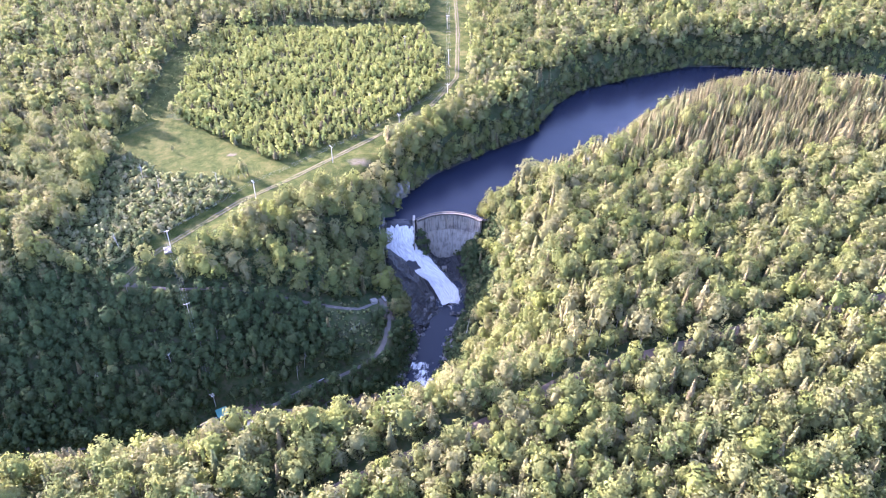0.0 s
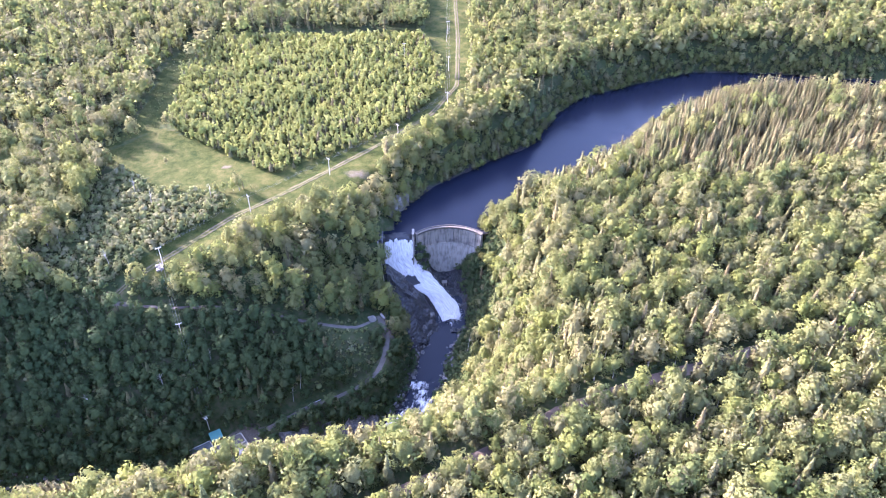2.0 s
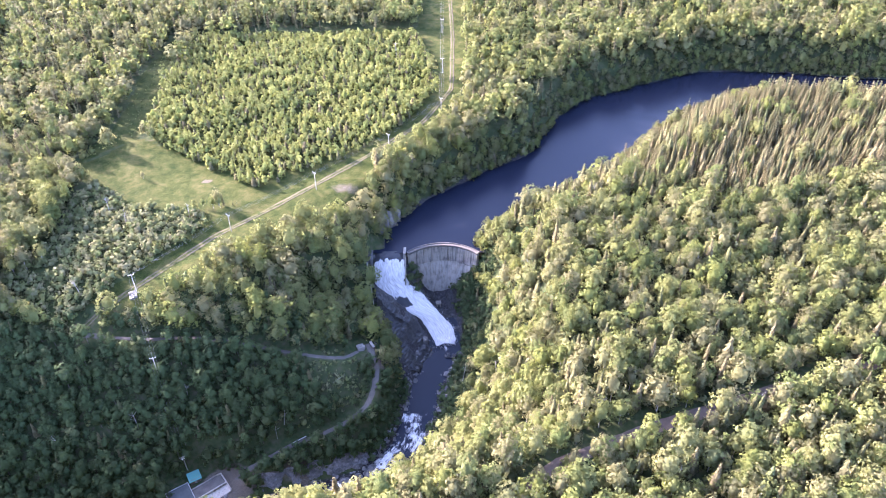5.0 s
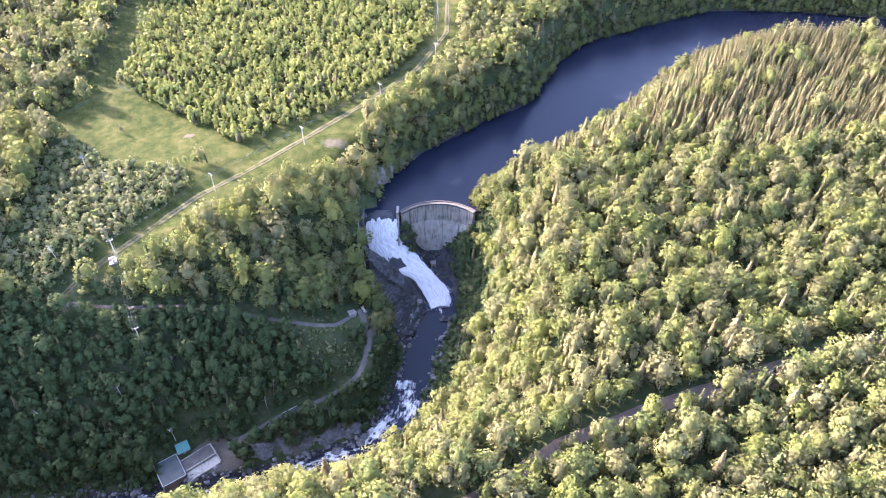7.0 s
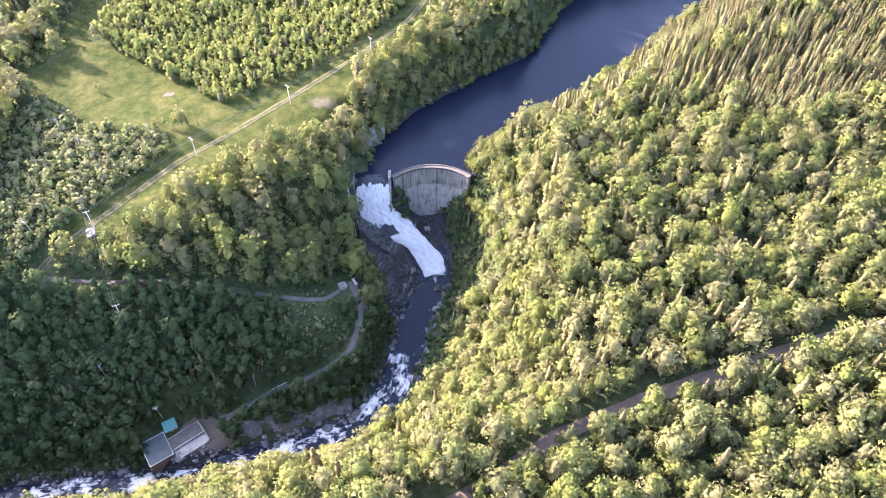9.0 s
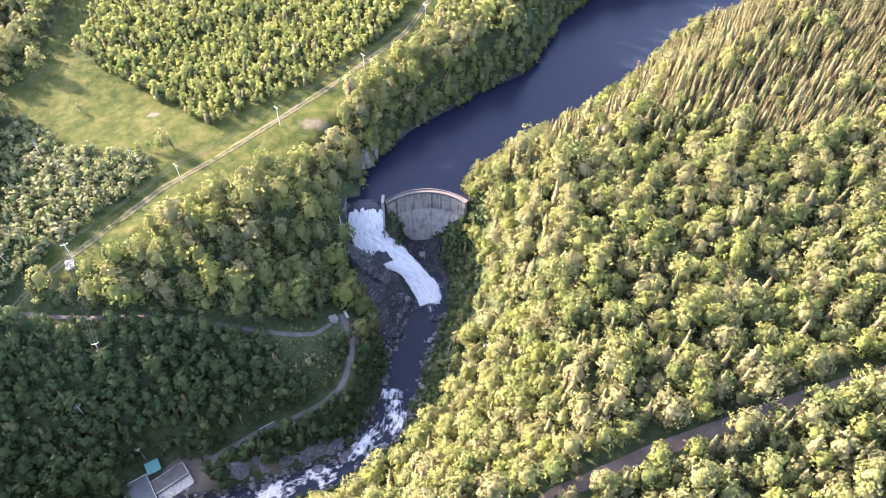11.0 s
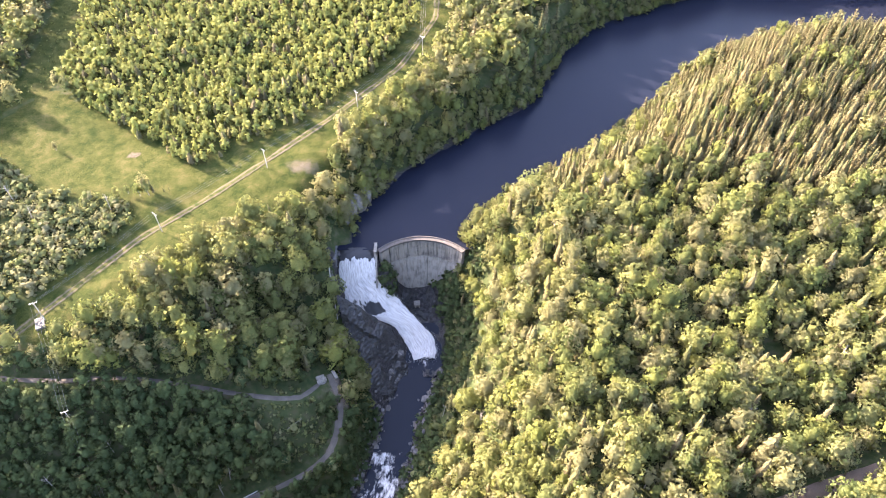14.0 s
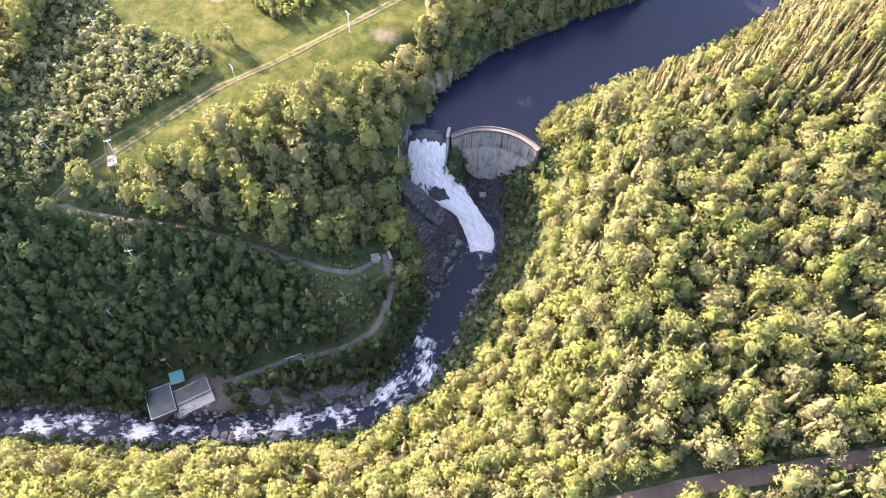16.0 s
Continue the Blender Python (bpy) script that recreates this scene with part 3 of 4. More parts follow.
# ---- the dam ----
def box(bm, x0, x1, y0, y1, z0, z1, bevel=0.0, m=None):
    r = bmesh.ops.create_cube(bm, size=1)
    for v in r["verts"]:
        v.co = Vector((x0 + (v.co.x + 0.5) * (x1 - x0), y0 + (v.co.y + 0.5) * (y1 - y0), z0 + (v.co.z + 0.5) * (z1 - z0)))
    if bevel:
        es = list({e for v in r["verts"] for e in v.link_edges})
        g = bmesh.ops.bevel(bm, geom=es, offset=bevel, segments=1, affect="EDGES")
        vs = list({v for f in g["faces"] for v in f.verts} | {v for v in r["verts"] if v.is_valid})
    else:
        vs = r["verts"]
    if m is not None:
        bmesh.ops.transform(bm, matrix=m, verts=vs)
    return vs


def arc_block(bm, c, a0, a1, r_top, r_bot, thick_top, thick_bot, z0, z1, n=8):
    """A piece of a curved wall: radius grows upstream; the downstream face leans."""
    rings = []
    for j in range(n + 1):
        a = a0 + (a1 - a0) * j / n
        s, k = math.sin(a), math.cos(a)
        rings.append([bm.verts.new((c[0] + r * s, c[1] + r * k, z)) for r, z in ((r_bot - thick_bot, z0), (r_top - thick_top, z1), (r_top, z1), (r_bot, z0))])
    for p, q in zip(rings[:-1], rings[1:]):
        for i in range(4):
            bm.faces.new((p[i], q[i], q[(i + 1) % 4], p[(i + 1) % 4]))
    bm.faces.new(rings[0])
    bm.faces.new(rings[-1][::-1])
    bmesh.ops.recalc_face_normals(bm, faces=bm.faces)


def dam():
    root = tagged(new("dam"), "weathered grey concrete arch dam between rock banks", "dam")
    c, r = (3.2, 325.0), 27.0
    a0, a1 = math.atan2(-20.2, 21.5), math.atan2(19.0, 19.2)
    root.location = (0, 0, 0)
    # lower wall in four lifts between upright joints
    cuts = [a0, a0 + 0.30 * (a1 - a0), a0 + 0.56 * (a1 - a0), a0 + 0.80 * (a1 - a0), a1]
    for i, (p, q) in enumerate(zip(cuts[:-1], cuts[1:])):
        bm = bmesh.new()
        arc_block(bm, c, p + 0.004, q - 0.004, r, r, 2.6, 6.5, -37, -18.5)
        part("lower_wall", bm, M_CONC_PALE, root, "paler worn lower concrete block")
    for i in range(9):
        p, q = a0 + (a1 - a0) * i / 9, a0 + (a1 - a0) * (i + 1) / 9
        bm = bmesh.new()
        arc_block(bm, c, p + 0.003, q - 0.003, r, r, 1.5, 2.3, -18.5, -9.0, 4)
        wall = part("upper_wall", bm, M_CONC, root, "streaked grey upper wall block")
        bm = bmesh.new()
        arc_block(bm, c, p + 0.008, p + 0.022, r, r, 1.85, 2.6, -17.5, -9.05, 1)
        part("rib", bm, M_CONC, wall)
    bm = bmesh.new()
    arc_block(bm, c, a0, a1, r - 0.6, r - 0.6, 2.1, 2.1, -18.9, -18.4, 36)
    part("ledge", bm, M_CONC_PALE, root, "pale worn ledge")
    bm = bmesh.new()
    arc_block(bm, c, a0 - 0.01, a1 + 0.01, r + 0.25, r + 0.25, 2.3, 2.3, -9.0, -8.3, 36)
    part("crest", bm, M_CREST, root, "worn grey concrete crest")
    bm = bmesh.new()
    arc_block(bm, c, a0 - 0.01, a1 + 0.01, r + 0.25, r + 0.25, 0.4, 0.4, -8.3, -7.9, 36)
    part("parapet", bm, M_CREST, root)
    bm = bmesh.new()
    arc_block(bm, c, a0 - 0.01, a1 + 0.01, r - 1.7, r - 1.7, 0.35, 0.35, -8.3, -8.0, 36)
    part("kerb", bm, M_CREST, root)
    # pier and training wall beside the spillway
    bm = bmesh.new()
    box(bm, -17.3, -16.0, 343.5, 349.0, -30, -8.25, 0.12)
    part("pier", bm, M_CONC, root)
    bm = bmesh.new()
    box(bm, -16.6, -15.9, 334.5, 343.4, -34, -10.5, 0.1)
    for v in bm.verts:
        if v.co.z > -20:
            v.co.z -= 1.05 * max(0, 343 - v.co.y)
    part("training_wall", bm, M_CONC, root)
    bm = bmesh.new()
    box(bm, -36, -18.2, 344.2, 347.0, -24, -11.35, 0.2)
    part("spillway_sill", bm, M_CONC_DARK, root, "dark wet spillway sill")
    bm = bmesh.new()
    box(bm, -37, -33.4, 340, 349.5, -30, -9.2, 0.2)
    part("abutment", bm, M_CONC_DARK, root)


dam()


# ---- trees ----
rng = np.random.default_rng(7)


def unit(v):
    return v / (np.linalg.norm(v, axis=-1, keepdims=True) + 1e-9)


def leaf_triangles(centre, normal, size, r):
    """One bent-free clump of leaves at each place, as a triangle that faces about along the normal."""
    a = unit(np.cross(normal, unit(r.normal(size=normal.shape))))
    b = np.cross(normal, a)
    out = []
    for k in range(3):
        ang = 2.094 * k + r.uniform(-0.5, 0.5, len(centre))
        rad = size * r.uniform(0.75, 1.25, len(centre))
        out.append(centre + (np.cos(ang) * rad)[:, None] * a + (np.sin(ang) * rad)[:, None] * b)
    return np.stack(out, 1).reshape(-1, 3), np.arange(len(centre) * 3).reshape(-1, 3)


def tube(points, radii, sides=5):
    vs, fs = [], []
    for j, (p, rad) in enumerate(zip(points, radii)):
        for k in range(sides):
            a = 2 * math.pi * k / sides
            vs.append((p[0] + rad * math.cos(a), p[1] + rad * math.sin(a), p[2]))
    for j in range(len(points) - 1):
        for k in range(sides):
            a, b = j * sides + k, j * sides + (k + 1) % sides
            fs += [(a, b, b + sides), (a, b + sides, a + sides)]
    return np.array(vs, float), np.array(fs)


def merge(pieces):
    """Joins pieces of corners, faces and (where given) the way each corner's bough faces."""
    vs, fs, ns, base = [], [], [], 0
    for p in pieces:
        v, f = p[0], p[1]
        vs.append(v)
        fs.append(f + base)
        ns.append(p[2] if len(p) > 2 else unit(v * np.array((1, 1, 0)) + 1e-4))
        base += len(v)
    return np.concatenate(vs), np.concatenate(fs), np.concatenate(ns)


def ball(c, rad, r):
    """A rough closed ball of 24 triangles that keeps light from passing straight through a crown."""
    vs = [(0, 0, -1.0)] + [(math.cos(k * 1.0472 + j * 0.52) * w, math.sin(k * 1.0472 + j * 0.52) * w, h)
                           for j, (h, w) in enumerate(((-0.35, 0.94), (0.42, 0.90))) for k in range(6)] + [(0, 0, 1.0)]
    fs = [(0, 1 + (k + 1) % 6, 1 + k) for k in range(6)] + [(13, 7 + k, 7 + (k + 1) % 6) for k in range(6)]
    for k in range(6):
        q = (k + 1) % 6
        fs += [(1 + k, 1 + q, 7 + k), (1 + q, 7 + q, 7 + k)]
    n = np.array(vs)
    return c + n * rad * r.uniform(0.92, 1.08, (len(n), 1)), np.array(fs), unit(n + np.array((0, 0, 0.6)))


def lobed_crown(r, z0, z1, radius, lobes, leaves, size, taper=0.35):
    """A domed crown whose outside billows in many small boughs, each a cap of leaf clumps."""
    half = (z1 - z0) / 2
    mid = np.array((0, 0, z0 + half * 0.92))
    env = np.array((radius, radius, half))
    pieces = [ball(mid, env * 0.52, r)]
    wob = r.uniform(0, 6.283, 2)
    for i in range(lobes):
        h = 1 - 1.72 * (i + r.uniform(0.25, 0.75)) / lobes
        ang = i * 2.39996 + r.uniform(-0.35, 0.35)
        w = math.sqrt(max(0, 1 - h * h)) * (1 - taper * max(0, h))
        out = np.array((math.cos(ang) * w, math.sin(ang) * w, h))
        grow = 1 + 0.16 * math.sin(2 * ang + wob[0]) + 0.10 * math.sin(3 * ang + 4 * h + wob[1]) + r.uniform(-0.13, 0.13)
        c = mid + out * env * 0.70 * grow
        rad = radius * r.uniform(0.30, 0.44) * np.array((1, 1, 1.15))
        n = unit(r.normal(size=(leaves, 3)) + 1.1 * out + np.array((0, 0, 0.25)))
        at = c + n * rad * r.uniform(0.55, 1.22, (leaves, 1))
        whole = unit((at - mid) / env)
        v, f3 = leaf_triangles(at, unit(n + 0.45 * r.normal(size=n.shape)), size * r.uniform(0.7, 1.25, leaves), r)
        way = unit(0.45 * n + 1.1 * whole + np.array((0, 0, 0.55)) + 0.20 * r.normal(size=n.shape))
        pieces.append((v, f3, np.repeat(way, 3, axis=0)))
    return merge(pieces)


def trunk_mesh(r, height, thick, limbs=0, spread=1.5):
    bend = r.uniform(-0.3, 0.3, 2)
    pieces = [tube([(0, 0, -1.0), (bend[0] * 0.5, bend[1] * 0.5, height * 0.5), (bend[0], bend[1], height)], [thick, thick * 0.7, thick * 0.25], 5)]
    for i in range(limbs):
        f = r.uniform(0.45, 0.8)
        a = r.uniform(0, 6.28)
        p = (bend[0] * f, bend[1] * f, height * f)
        q = (p[0] + spread * math.cos(a), p[1] + spread * math.sin(a), p[2] + spread * 0.9)
        pieces.append(tube([p, q], [thick * 0.4, thick * 0.15], 3))
    return merge(pieces)


def spruce_crown(r, height, radius, whorls=10, per=8):
    """Whorls of drooping boughs round a slender core."""
    pieces = [(np.array([(0, 0, height)] + [(0.32 * radius * math.cos(a), 0.32 * radius * math.sin(a), 1.0) for a in np.arange(6) * 1.0472]),
               np.array([(0, 1 + k, 1 + (k + 1) % 6) for k in range(6)]),
               unit(np.array([(0, 0, 1.0)] + [(math.cos(a), math.sin(a), 0.35) for a in np.arange(6) * 1.0472])))]
    for j in range(whorls):
        f = j / whorls
        z = 1.2 + (height - 1.2) * f ** 0.92
        n = max(4, int(per * (1.15 - 0.7 * f)))
        ang = np.arange(n) * 6.283 / n + r.uniform(0, 6) + r.uniform(-0.25, 0.25, n)
        ln = radius * (1.02 - f) ** 0.8 * r.uniform(0.75, 1.25, n) + 0.15
        wd = ln * r.uniform(0.22, 0.36, n) + 0.10
        d = np.stack([np.cos(ang), np.sin(ang), 0 * ang], 1)
        s = np.stack([-np.sin(ang), np.cos(ang), 0 * ang], 1)
        up = np.array((0, 0, 1.0))
        root = up * z + 0 * d
        tip = root + d * ln[:, None] - up * (0.30 * ln)[:, None]
        mid = root + d * (ln * 0.55)[:, None] + up * (0.08 * ln)[:, None]
        v = np.stack([root + up * 0.35, mid - s * wd[:, None], tip, mid + s * wd[:, None]], 1).reshape(-1, 3)
        k = np.arange(n)[:, None] * 4
        pieces.append((v, np.concatenate([k + np.array((0, 1, 2)), k + np.array((0, 2, 3))]),
                       np.repeat(unit(d + np.array((0, 0, 0.9)) + 0.22 * r.normal(size=d.shape)), 4, axis=0)))
    return merge(pieces)


def templates(kind, far=False):
    out = []
    for i in range({"birch": 7, "spruce": 5, "sapling": 5, "shrub": 4, "fir": 3}[kind]):
        r = np.random.default_rng(100 + 17 * i + len(kind) * 1000)
        if kind == "birch":
            size = r.uniform(2.7, 3.7)
            top = r.uniform(11.2, 13.4)
            crown = lobed_crown(r, 2.4, top, size, 12, 9, 0.72) if far else lobed_crown(r, 2.2, top, size, 19, 20, 0.40)
            trunk = trunk_mesh(r, 9.5, 0.17, 0 if far else 2, 1.8)
        elif kind == "spruce":
            crown = spruce_crown(r, r.uniform(11.0, 13.5), r.uniform(1.1, 1.45), *((8, 6) if far else (13, 8)))
            trunk = trunk_mesh(r, 6, 0.16)
        elif kind == "sapling":
            crown, trunk = lobed_crown(r, 0.2, r.uniform(5.6, 7.4), r.uniform(1.15, 1.6), 7, 8, 0.42, 0.6), trunk_mesh(r, 4, 0.06)
        elif kind == "fir":
            crown, trunk = spruce_crown(r, 5.5, 1.25, 6, 7), trunk_mesh(r, 3, 0.07)
        else:
            crown, trunk = lobed_crown(r, -0.3, r.uniform(2.3, 3.2), r.uniform(1.3, 1.8), 6, 7, 0.40, 0.3), trunk_mesh(r, 1.2, 0.05)
        out.append((crown, trunk))
    return out


def grove(name, kind, xs, ys, scale, tint, mats, label, category, trunks=True, far=False):
    """Woods that nobody could count: trees of one kind joined into one mesh."""
    tm = templates(kind, far)
    zs = land(xs, ys)
    pick = rng.integers(0, len(tm), len(xs))
    V, F, MI, T, N, base = [], [], [], [], [], 0
    for k, (crown, trunk) in enumerate(tm):
        m = np.nonzero(pick == k)[0]
        if not len(m):
            continue
        v, f, bough = merge([crown, trunk]) if trunks else crown
        mi = np.zeros(len(f), np.int32)
        mi[len(crown[1]):] = 1
        a = rng.uniform(0, 6.283, len(m))
        c, s = np.cos(a)[:, None], np.sin(a)[:, None]
        sw = (scale[m] * rng.uniform(0.82, 1.38, len(m)))[:, None]
        lean = rng.normal(0, 0.03, (len(m), 2))
        z = v[None, :, 2] * scale[m][:, None]
        x = (v[None, :, 0] * c - v[None, :, 1] * s) * sw + lean[:, :1] * z + xs[m][:, None]
        y = (v[None, :, 0] * s + v[None, :, 1] * c) * sw + lean[:, 1:] * z + ys[m][:, None]
        V.append(np.stack([x, y, z + zs[m][:, None]], -1).reshape(-1, 3).astype(np.float32))
        F.append((f[None] + (np.arange(len(m)) * len(v))[:, None, None]).reshape(-1, 3) + base)
        MI.append(np.tile(mi, len(m)))
        T.append(np.repeat(tint[m], len(v)))
        nx, ny = bough[None, :, 0] * c - bough[None, :, 1] * s, bough[None, :, 0] * s + bough[None, :, 1] * c
        N.append(np.stack([nx, ny, np.broadcast_to(bough[None, :, 2], nx.shape)], -1).reshape(-1, 3).astype(np.float32))
        base += len(m) * len(v)
    me = array_mesh(name, np.concatenate(V), np.concatenate(F), mats, np.concatenate(MI), (("tint", np.concatenate(T)), ("bough", np.concatenate(N))))
    return tagged(new(name, me), label, category, kind="stuff")


def scatter(x0, x1, y0, y1, step, jitter=0.75):
    gx, gy = np.meshgrid(np.arange(x0, x1, step), np.arange(y0, y1, step))
    gx = gx + (np.arange(gx.shape[0]) % 2)[:, None] * step / 2 + rng.uniform(-jitter, jitter, gx.shape) * step
    gy = gy + rng.uniform(-jitter, jitter, gy.shape) * step
    return gx.ravel(), gy.ravel()


def in_sight(x, y):
    """The stretch of land on which the film's ground lies, with a margin."""
    return (y > 118) & (y < 705) & (x < 102 + 0.476 * y) & (x > -104 - 0.476 * y)


def clear_of(x, y, trail=3.0, track=4.0, road=3.4, shore=0.2):
    d, v, _ = along(VALLEY, x, y)
    ok = d > v[..., 1] + np.where(v[..., 0] > -20, shore, 5.0)
    ok &= along(TRAIL, x, y)[0] > trail
    ok &= along(PATH, x, y)[0] > trail
    ok &= along(TRACK, x, y)[0] > track
    ok &= along(ROAD, x, y)[0] > road
    dd, vv, _ = along(FALL, x, y)
    ok &= dd > vv[..., 1] + 1.5
    ok &= np.hypot((x + 100) / 1.7, y - 229) > 9.5
    ok &= np.hypot(x + 33, y - 286) > 8.5
    ok &= np.hypot(x + 137, y - 293) > 8.0
    ok &= ~((x > -35.5) & (x < 18) & (y > 338) & (y < 354))
    return ok & ~inside(ROCKY, x, y)


GLADE = [(-60, 281), (-38, 281), (-32, 264), (-42, 258), (-56, 266)]
SPRUCES = [(60, 362), (100, 366), (150, 346), (250, 368), (600, 380), (600, 520), (60, 500)]


def plant():
    x, y = scatter(-460, 470, 110, 740, 4.9)
    ok = in_sight(x, y) & clear_of(x, y) & ~inside(MEADOW, x, y) & ~inside(STRIP, x, y) & ~inside(YOUNG, x, y) & ~inside(SHRUBS, x, y)
    ok &= ~inside(GLADE, x, y) & (rng.uniform(size=len(x)) > 0.09)
    x, y = x[ok], y[ok]
    d, v, side = along(VALLEY, x, y)
    far_left = (side > 0) & (y > 400) & ((x < -195) | (y > 590))
    share = np.where(side > 0, np.where(far_left, 0.42, 0.10), 0.20 + 0.12 * waves(x, y, 25, 3.0))
    share = np.where(inside(SPRUCES, x, y), 0.86, share)
    share = np.where((side < 0) & (d < 85) & (y > 330), np.maximum(share, 0.45), share)
    sp = rng.uniform(size=len(x)) < share
    tall = np.where(side > 0, 1.06, 1.0) + 0.10 * waves(x, y, 18, 5.0)
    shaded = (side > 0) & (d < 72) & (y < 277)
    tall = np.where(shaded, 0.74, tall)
    scale = tall * np.clip(rng.normal(1.0, 0.20, len(x)), 0.55, 1.5)
    scale *= np.where((d - v[..., 1] < 8), 0.8, 1.0)
    scale *= np.where((side < 0) & (v[..., 0] < -30), np.where(y > 245, 0.40 + 0.60 * smooth((d - v[..., 1] - 7) / 17), 0.5 + 0.6 * smooth((d - v[..., 1] - 6) / 9)), 1.0)
    scale *= np.where((along(TRAIL, x, y)[0] < 8) & (y < 275), 0.6, 1.0)
    tint = rng.uniform(size=len(x))
    # trees that stand nearest to the flight, one by one
    near = (np.hypot(x - 60, y - 205) < 46) & (x < 150)
    pale = (M_BIRCH, M_BARK)
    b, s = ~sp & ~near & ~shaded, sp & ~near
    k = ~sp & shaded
    # broadleaf trees of the shaded slope, in leaves darkened to deepen its shade
    grove("alder_woods", "birch", x[k], y[k], scale[k], tint[k], (M_SHADE_LEAF, M_BARK_DARK), "birch woods on the shaded slope, leaf colour darkened for the shade", "woods")
    for far in (False, True):
        bb, ss = b & ((y > 440) == far), s & ((y > 440) == far)
        grove("deciduous_woods", "birch", x[bb], y[bb], scale[bb], tint[bb], pale, "dense sunlit birch and aspen woods in full leaf", "woods", False, far)
        grove("spruce_woods", "spruce", x[ss], y[ss], scale[ss] * 1.04, tint[ss], (M_SPRUCE, M_BARK_DARK), "dense brownish green spruce and fir woods", "woods", not far, far)
    singles(x, y, scale, near & ~sp, "birch", "birch_tree", M_BIRCH, M_BARK, "leafy birch tree with a rounded yellow-green crown", "birch trees by the road")
    singles(x, y, scale, near & sp, "spruce", "spruce_tree", M_SPRUCE, M_BARK_DARK, "slender spruce tree with brownish green drooping boughs", "spruce trees by the road")

    # trees that lean over the water's edge
    x, y = scatter(-60, 330, 345, 590, 3.1)
    d, v, side = along(VALLEY, x, y)
    ok = (v[..., 0] > -12) & (d - v[..., 1] > -2.6) & (d - v[..., 1] < 6.5) & in_sight(x, y) & ~((x > -33) & (x < 24) & (y < 354))
    x, y = x[ok], y[ok]
    grove("shore_trees", "birch", x, y, rng.uniform(0.34, 0.72, len(x)), rng.uniform(size=len(x)), pale, "leafy trees overhanging the dark water's edge", "woods", False, True)
    # middle storey that closes the canopy
    x, y = scatter(-230, 300, 120, 440, 5.3)
    d, v, side = along(VALLEY, x, y)
    ok = in_sight(x, y) & clear_of(x, y) & ~inside(MEADOW, x, y) & ~inside(STRIP, x, y) & ~inside(YOUNG, x, y) & ~inside(SHRUBS, x, y) & ~inside(SPRUCES, x, y)
    ok &= ~((side > 0) & (y < 276)) & ~inside(GLADE, x, y)
    low = (side < 0) & (v[..., 0] < -30) & (d - v[..., 1] < np.where(y > 245, 24, 13))
    ok &= ~low
    x, y = x[ok], y[ok]
    grove("middle_storey", "birch", x, y, rng.uniform(0.55, 0.85, len(x)), rng.uniform(size=len(x)), pale, "shorter leafy trees filling the gaps between tall crowns", "woods", False, True)
    # thicker spruce stand on the point
    x, y = scatter(40, 400, 330, 500, 3.0)
    d, v, side = along(VALLEY, x, y)
    ok = (side < 0) & inside(SPRUCES, x, y) & clear_of(x, y) & in_sight(x, y)
    x, y = x[ok], y[ok]
    grove("spruce_stand", "spruce", x, y, np.clip(rng.normal(0.86, 0.13, len(x)), 0.5, 1.2), rng.uniform(size=len(x)), (M_HEAD, M_BARK_DARK), "close stand of brownish spruces on the headland", "woods", False, True)
    # close growth on the shaded slope and along the gorge, with shade in the leaf colour
    x, y = scatter(-230, 0, 215, 300, 3.5)
    d, v, side = along(VALLEY, x, y)
    ok = (side > 0) & (d < 105) & clear_of(x, y, 2.8) & ~inside(GLADE, x, y) & ~inside(SHRUBS, x, y) & ~inside(MEADOW, x, y)
    x, y = x[ok], y[ok]
    grove("slope_trees", "birch", x, y, rng.uniform(0.45, 0.82, len(x)), rng.uniform(size=len(x)), (M_SHADE_LEAF, M_BARK_DARK), "crowded young broadleaf trees on the shaded slope", "woods", False, True)
    x, y = scatter(-240, 45, 195, 348, 2.5)
    d, v, side = along(VALLEY, x, y)
    fd, fv, _ = along(FALL, x, y)
    ok = (v[..., 0] < -20) & (d - v[..., 1] > 1.0) & (d - v[..., 1] < 17) & ~inside(ROCKY, x, y) & (fd > fv[..., 1] + 2) & (along(TRAIL, x, y)[0] > 2.6) & (np.hypot((x + 98) / 1.9, y - 228) > 9)
    ok &= ~((x > -82) & (x < -30) & (y > 228) & (y < 243) & (d < 15))
    tx, ty = scatter(-48, 36, 322, 362, 1.7)
    toe = (((tx + 11.5) / 3.4) ** 2 + ((ty - 339) / 6.5) ** 2 < 1) | (((tx - 16) / 5.5) ** 2 + ((ty - 333) / 9.5) ** 2 < 1) | (((tx - 27) / 6.0) ** 2 + ((ty - 342) / 8) ** 2 < 1) | (((tx + 40) / 5.0) ** 2 + ((ty - 352) / 8) ** 2 < 1)
    x, y = np.concatenate([x[ok], tx[toe]]), np.concatenate([y[ok], ty[toe]])
    # the same darkened leaves carry the gorge shade on these bushes
    grove("gorge_bushes", "shrub", x, y, rng.uniform(0.6, 1.45, len(x)), rng.uniform(size=len(x)), (M_SHADE_LEAF, M_BARK_DARK), "bushes clinging to the gorge banks, leaf colour darkened for the shade", "shrubs", False)

    # low growth under and between the trees
    x, y = scatter(-330, 400, 120, 560, 9.5)
    ok = in_sight(x, y) & clear_of(x, y, 2.4, 3.5, 4.2, 0.3) & ~inside(MEADOW, x, y) & ~inside(YOUNG, x, y) & ~inside(SHRUBS, x, y) & ~inside(STRIP, x, y)
    x1, y1 = x[ok], y[ok]
    x, y = scatter(-240, -100, 270, 395, 2.5)
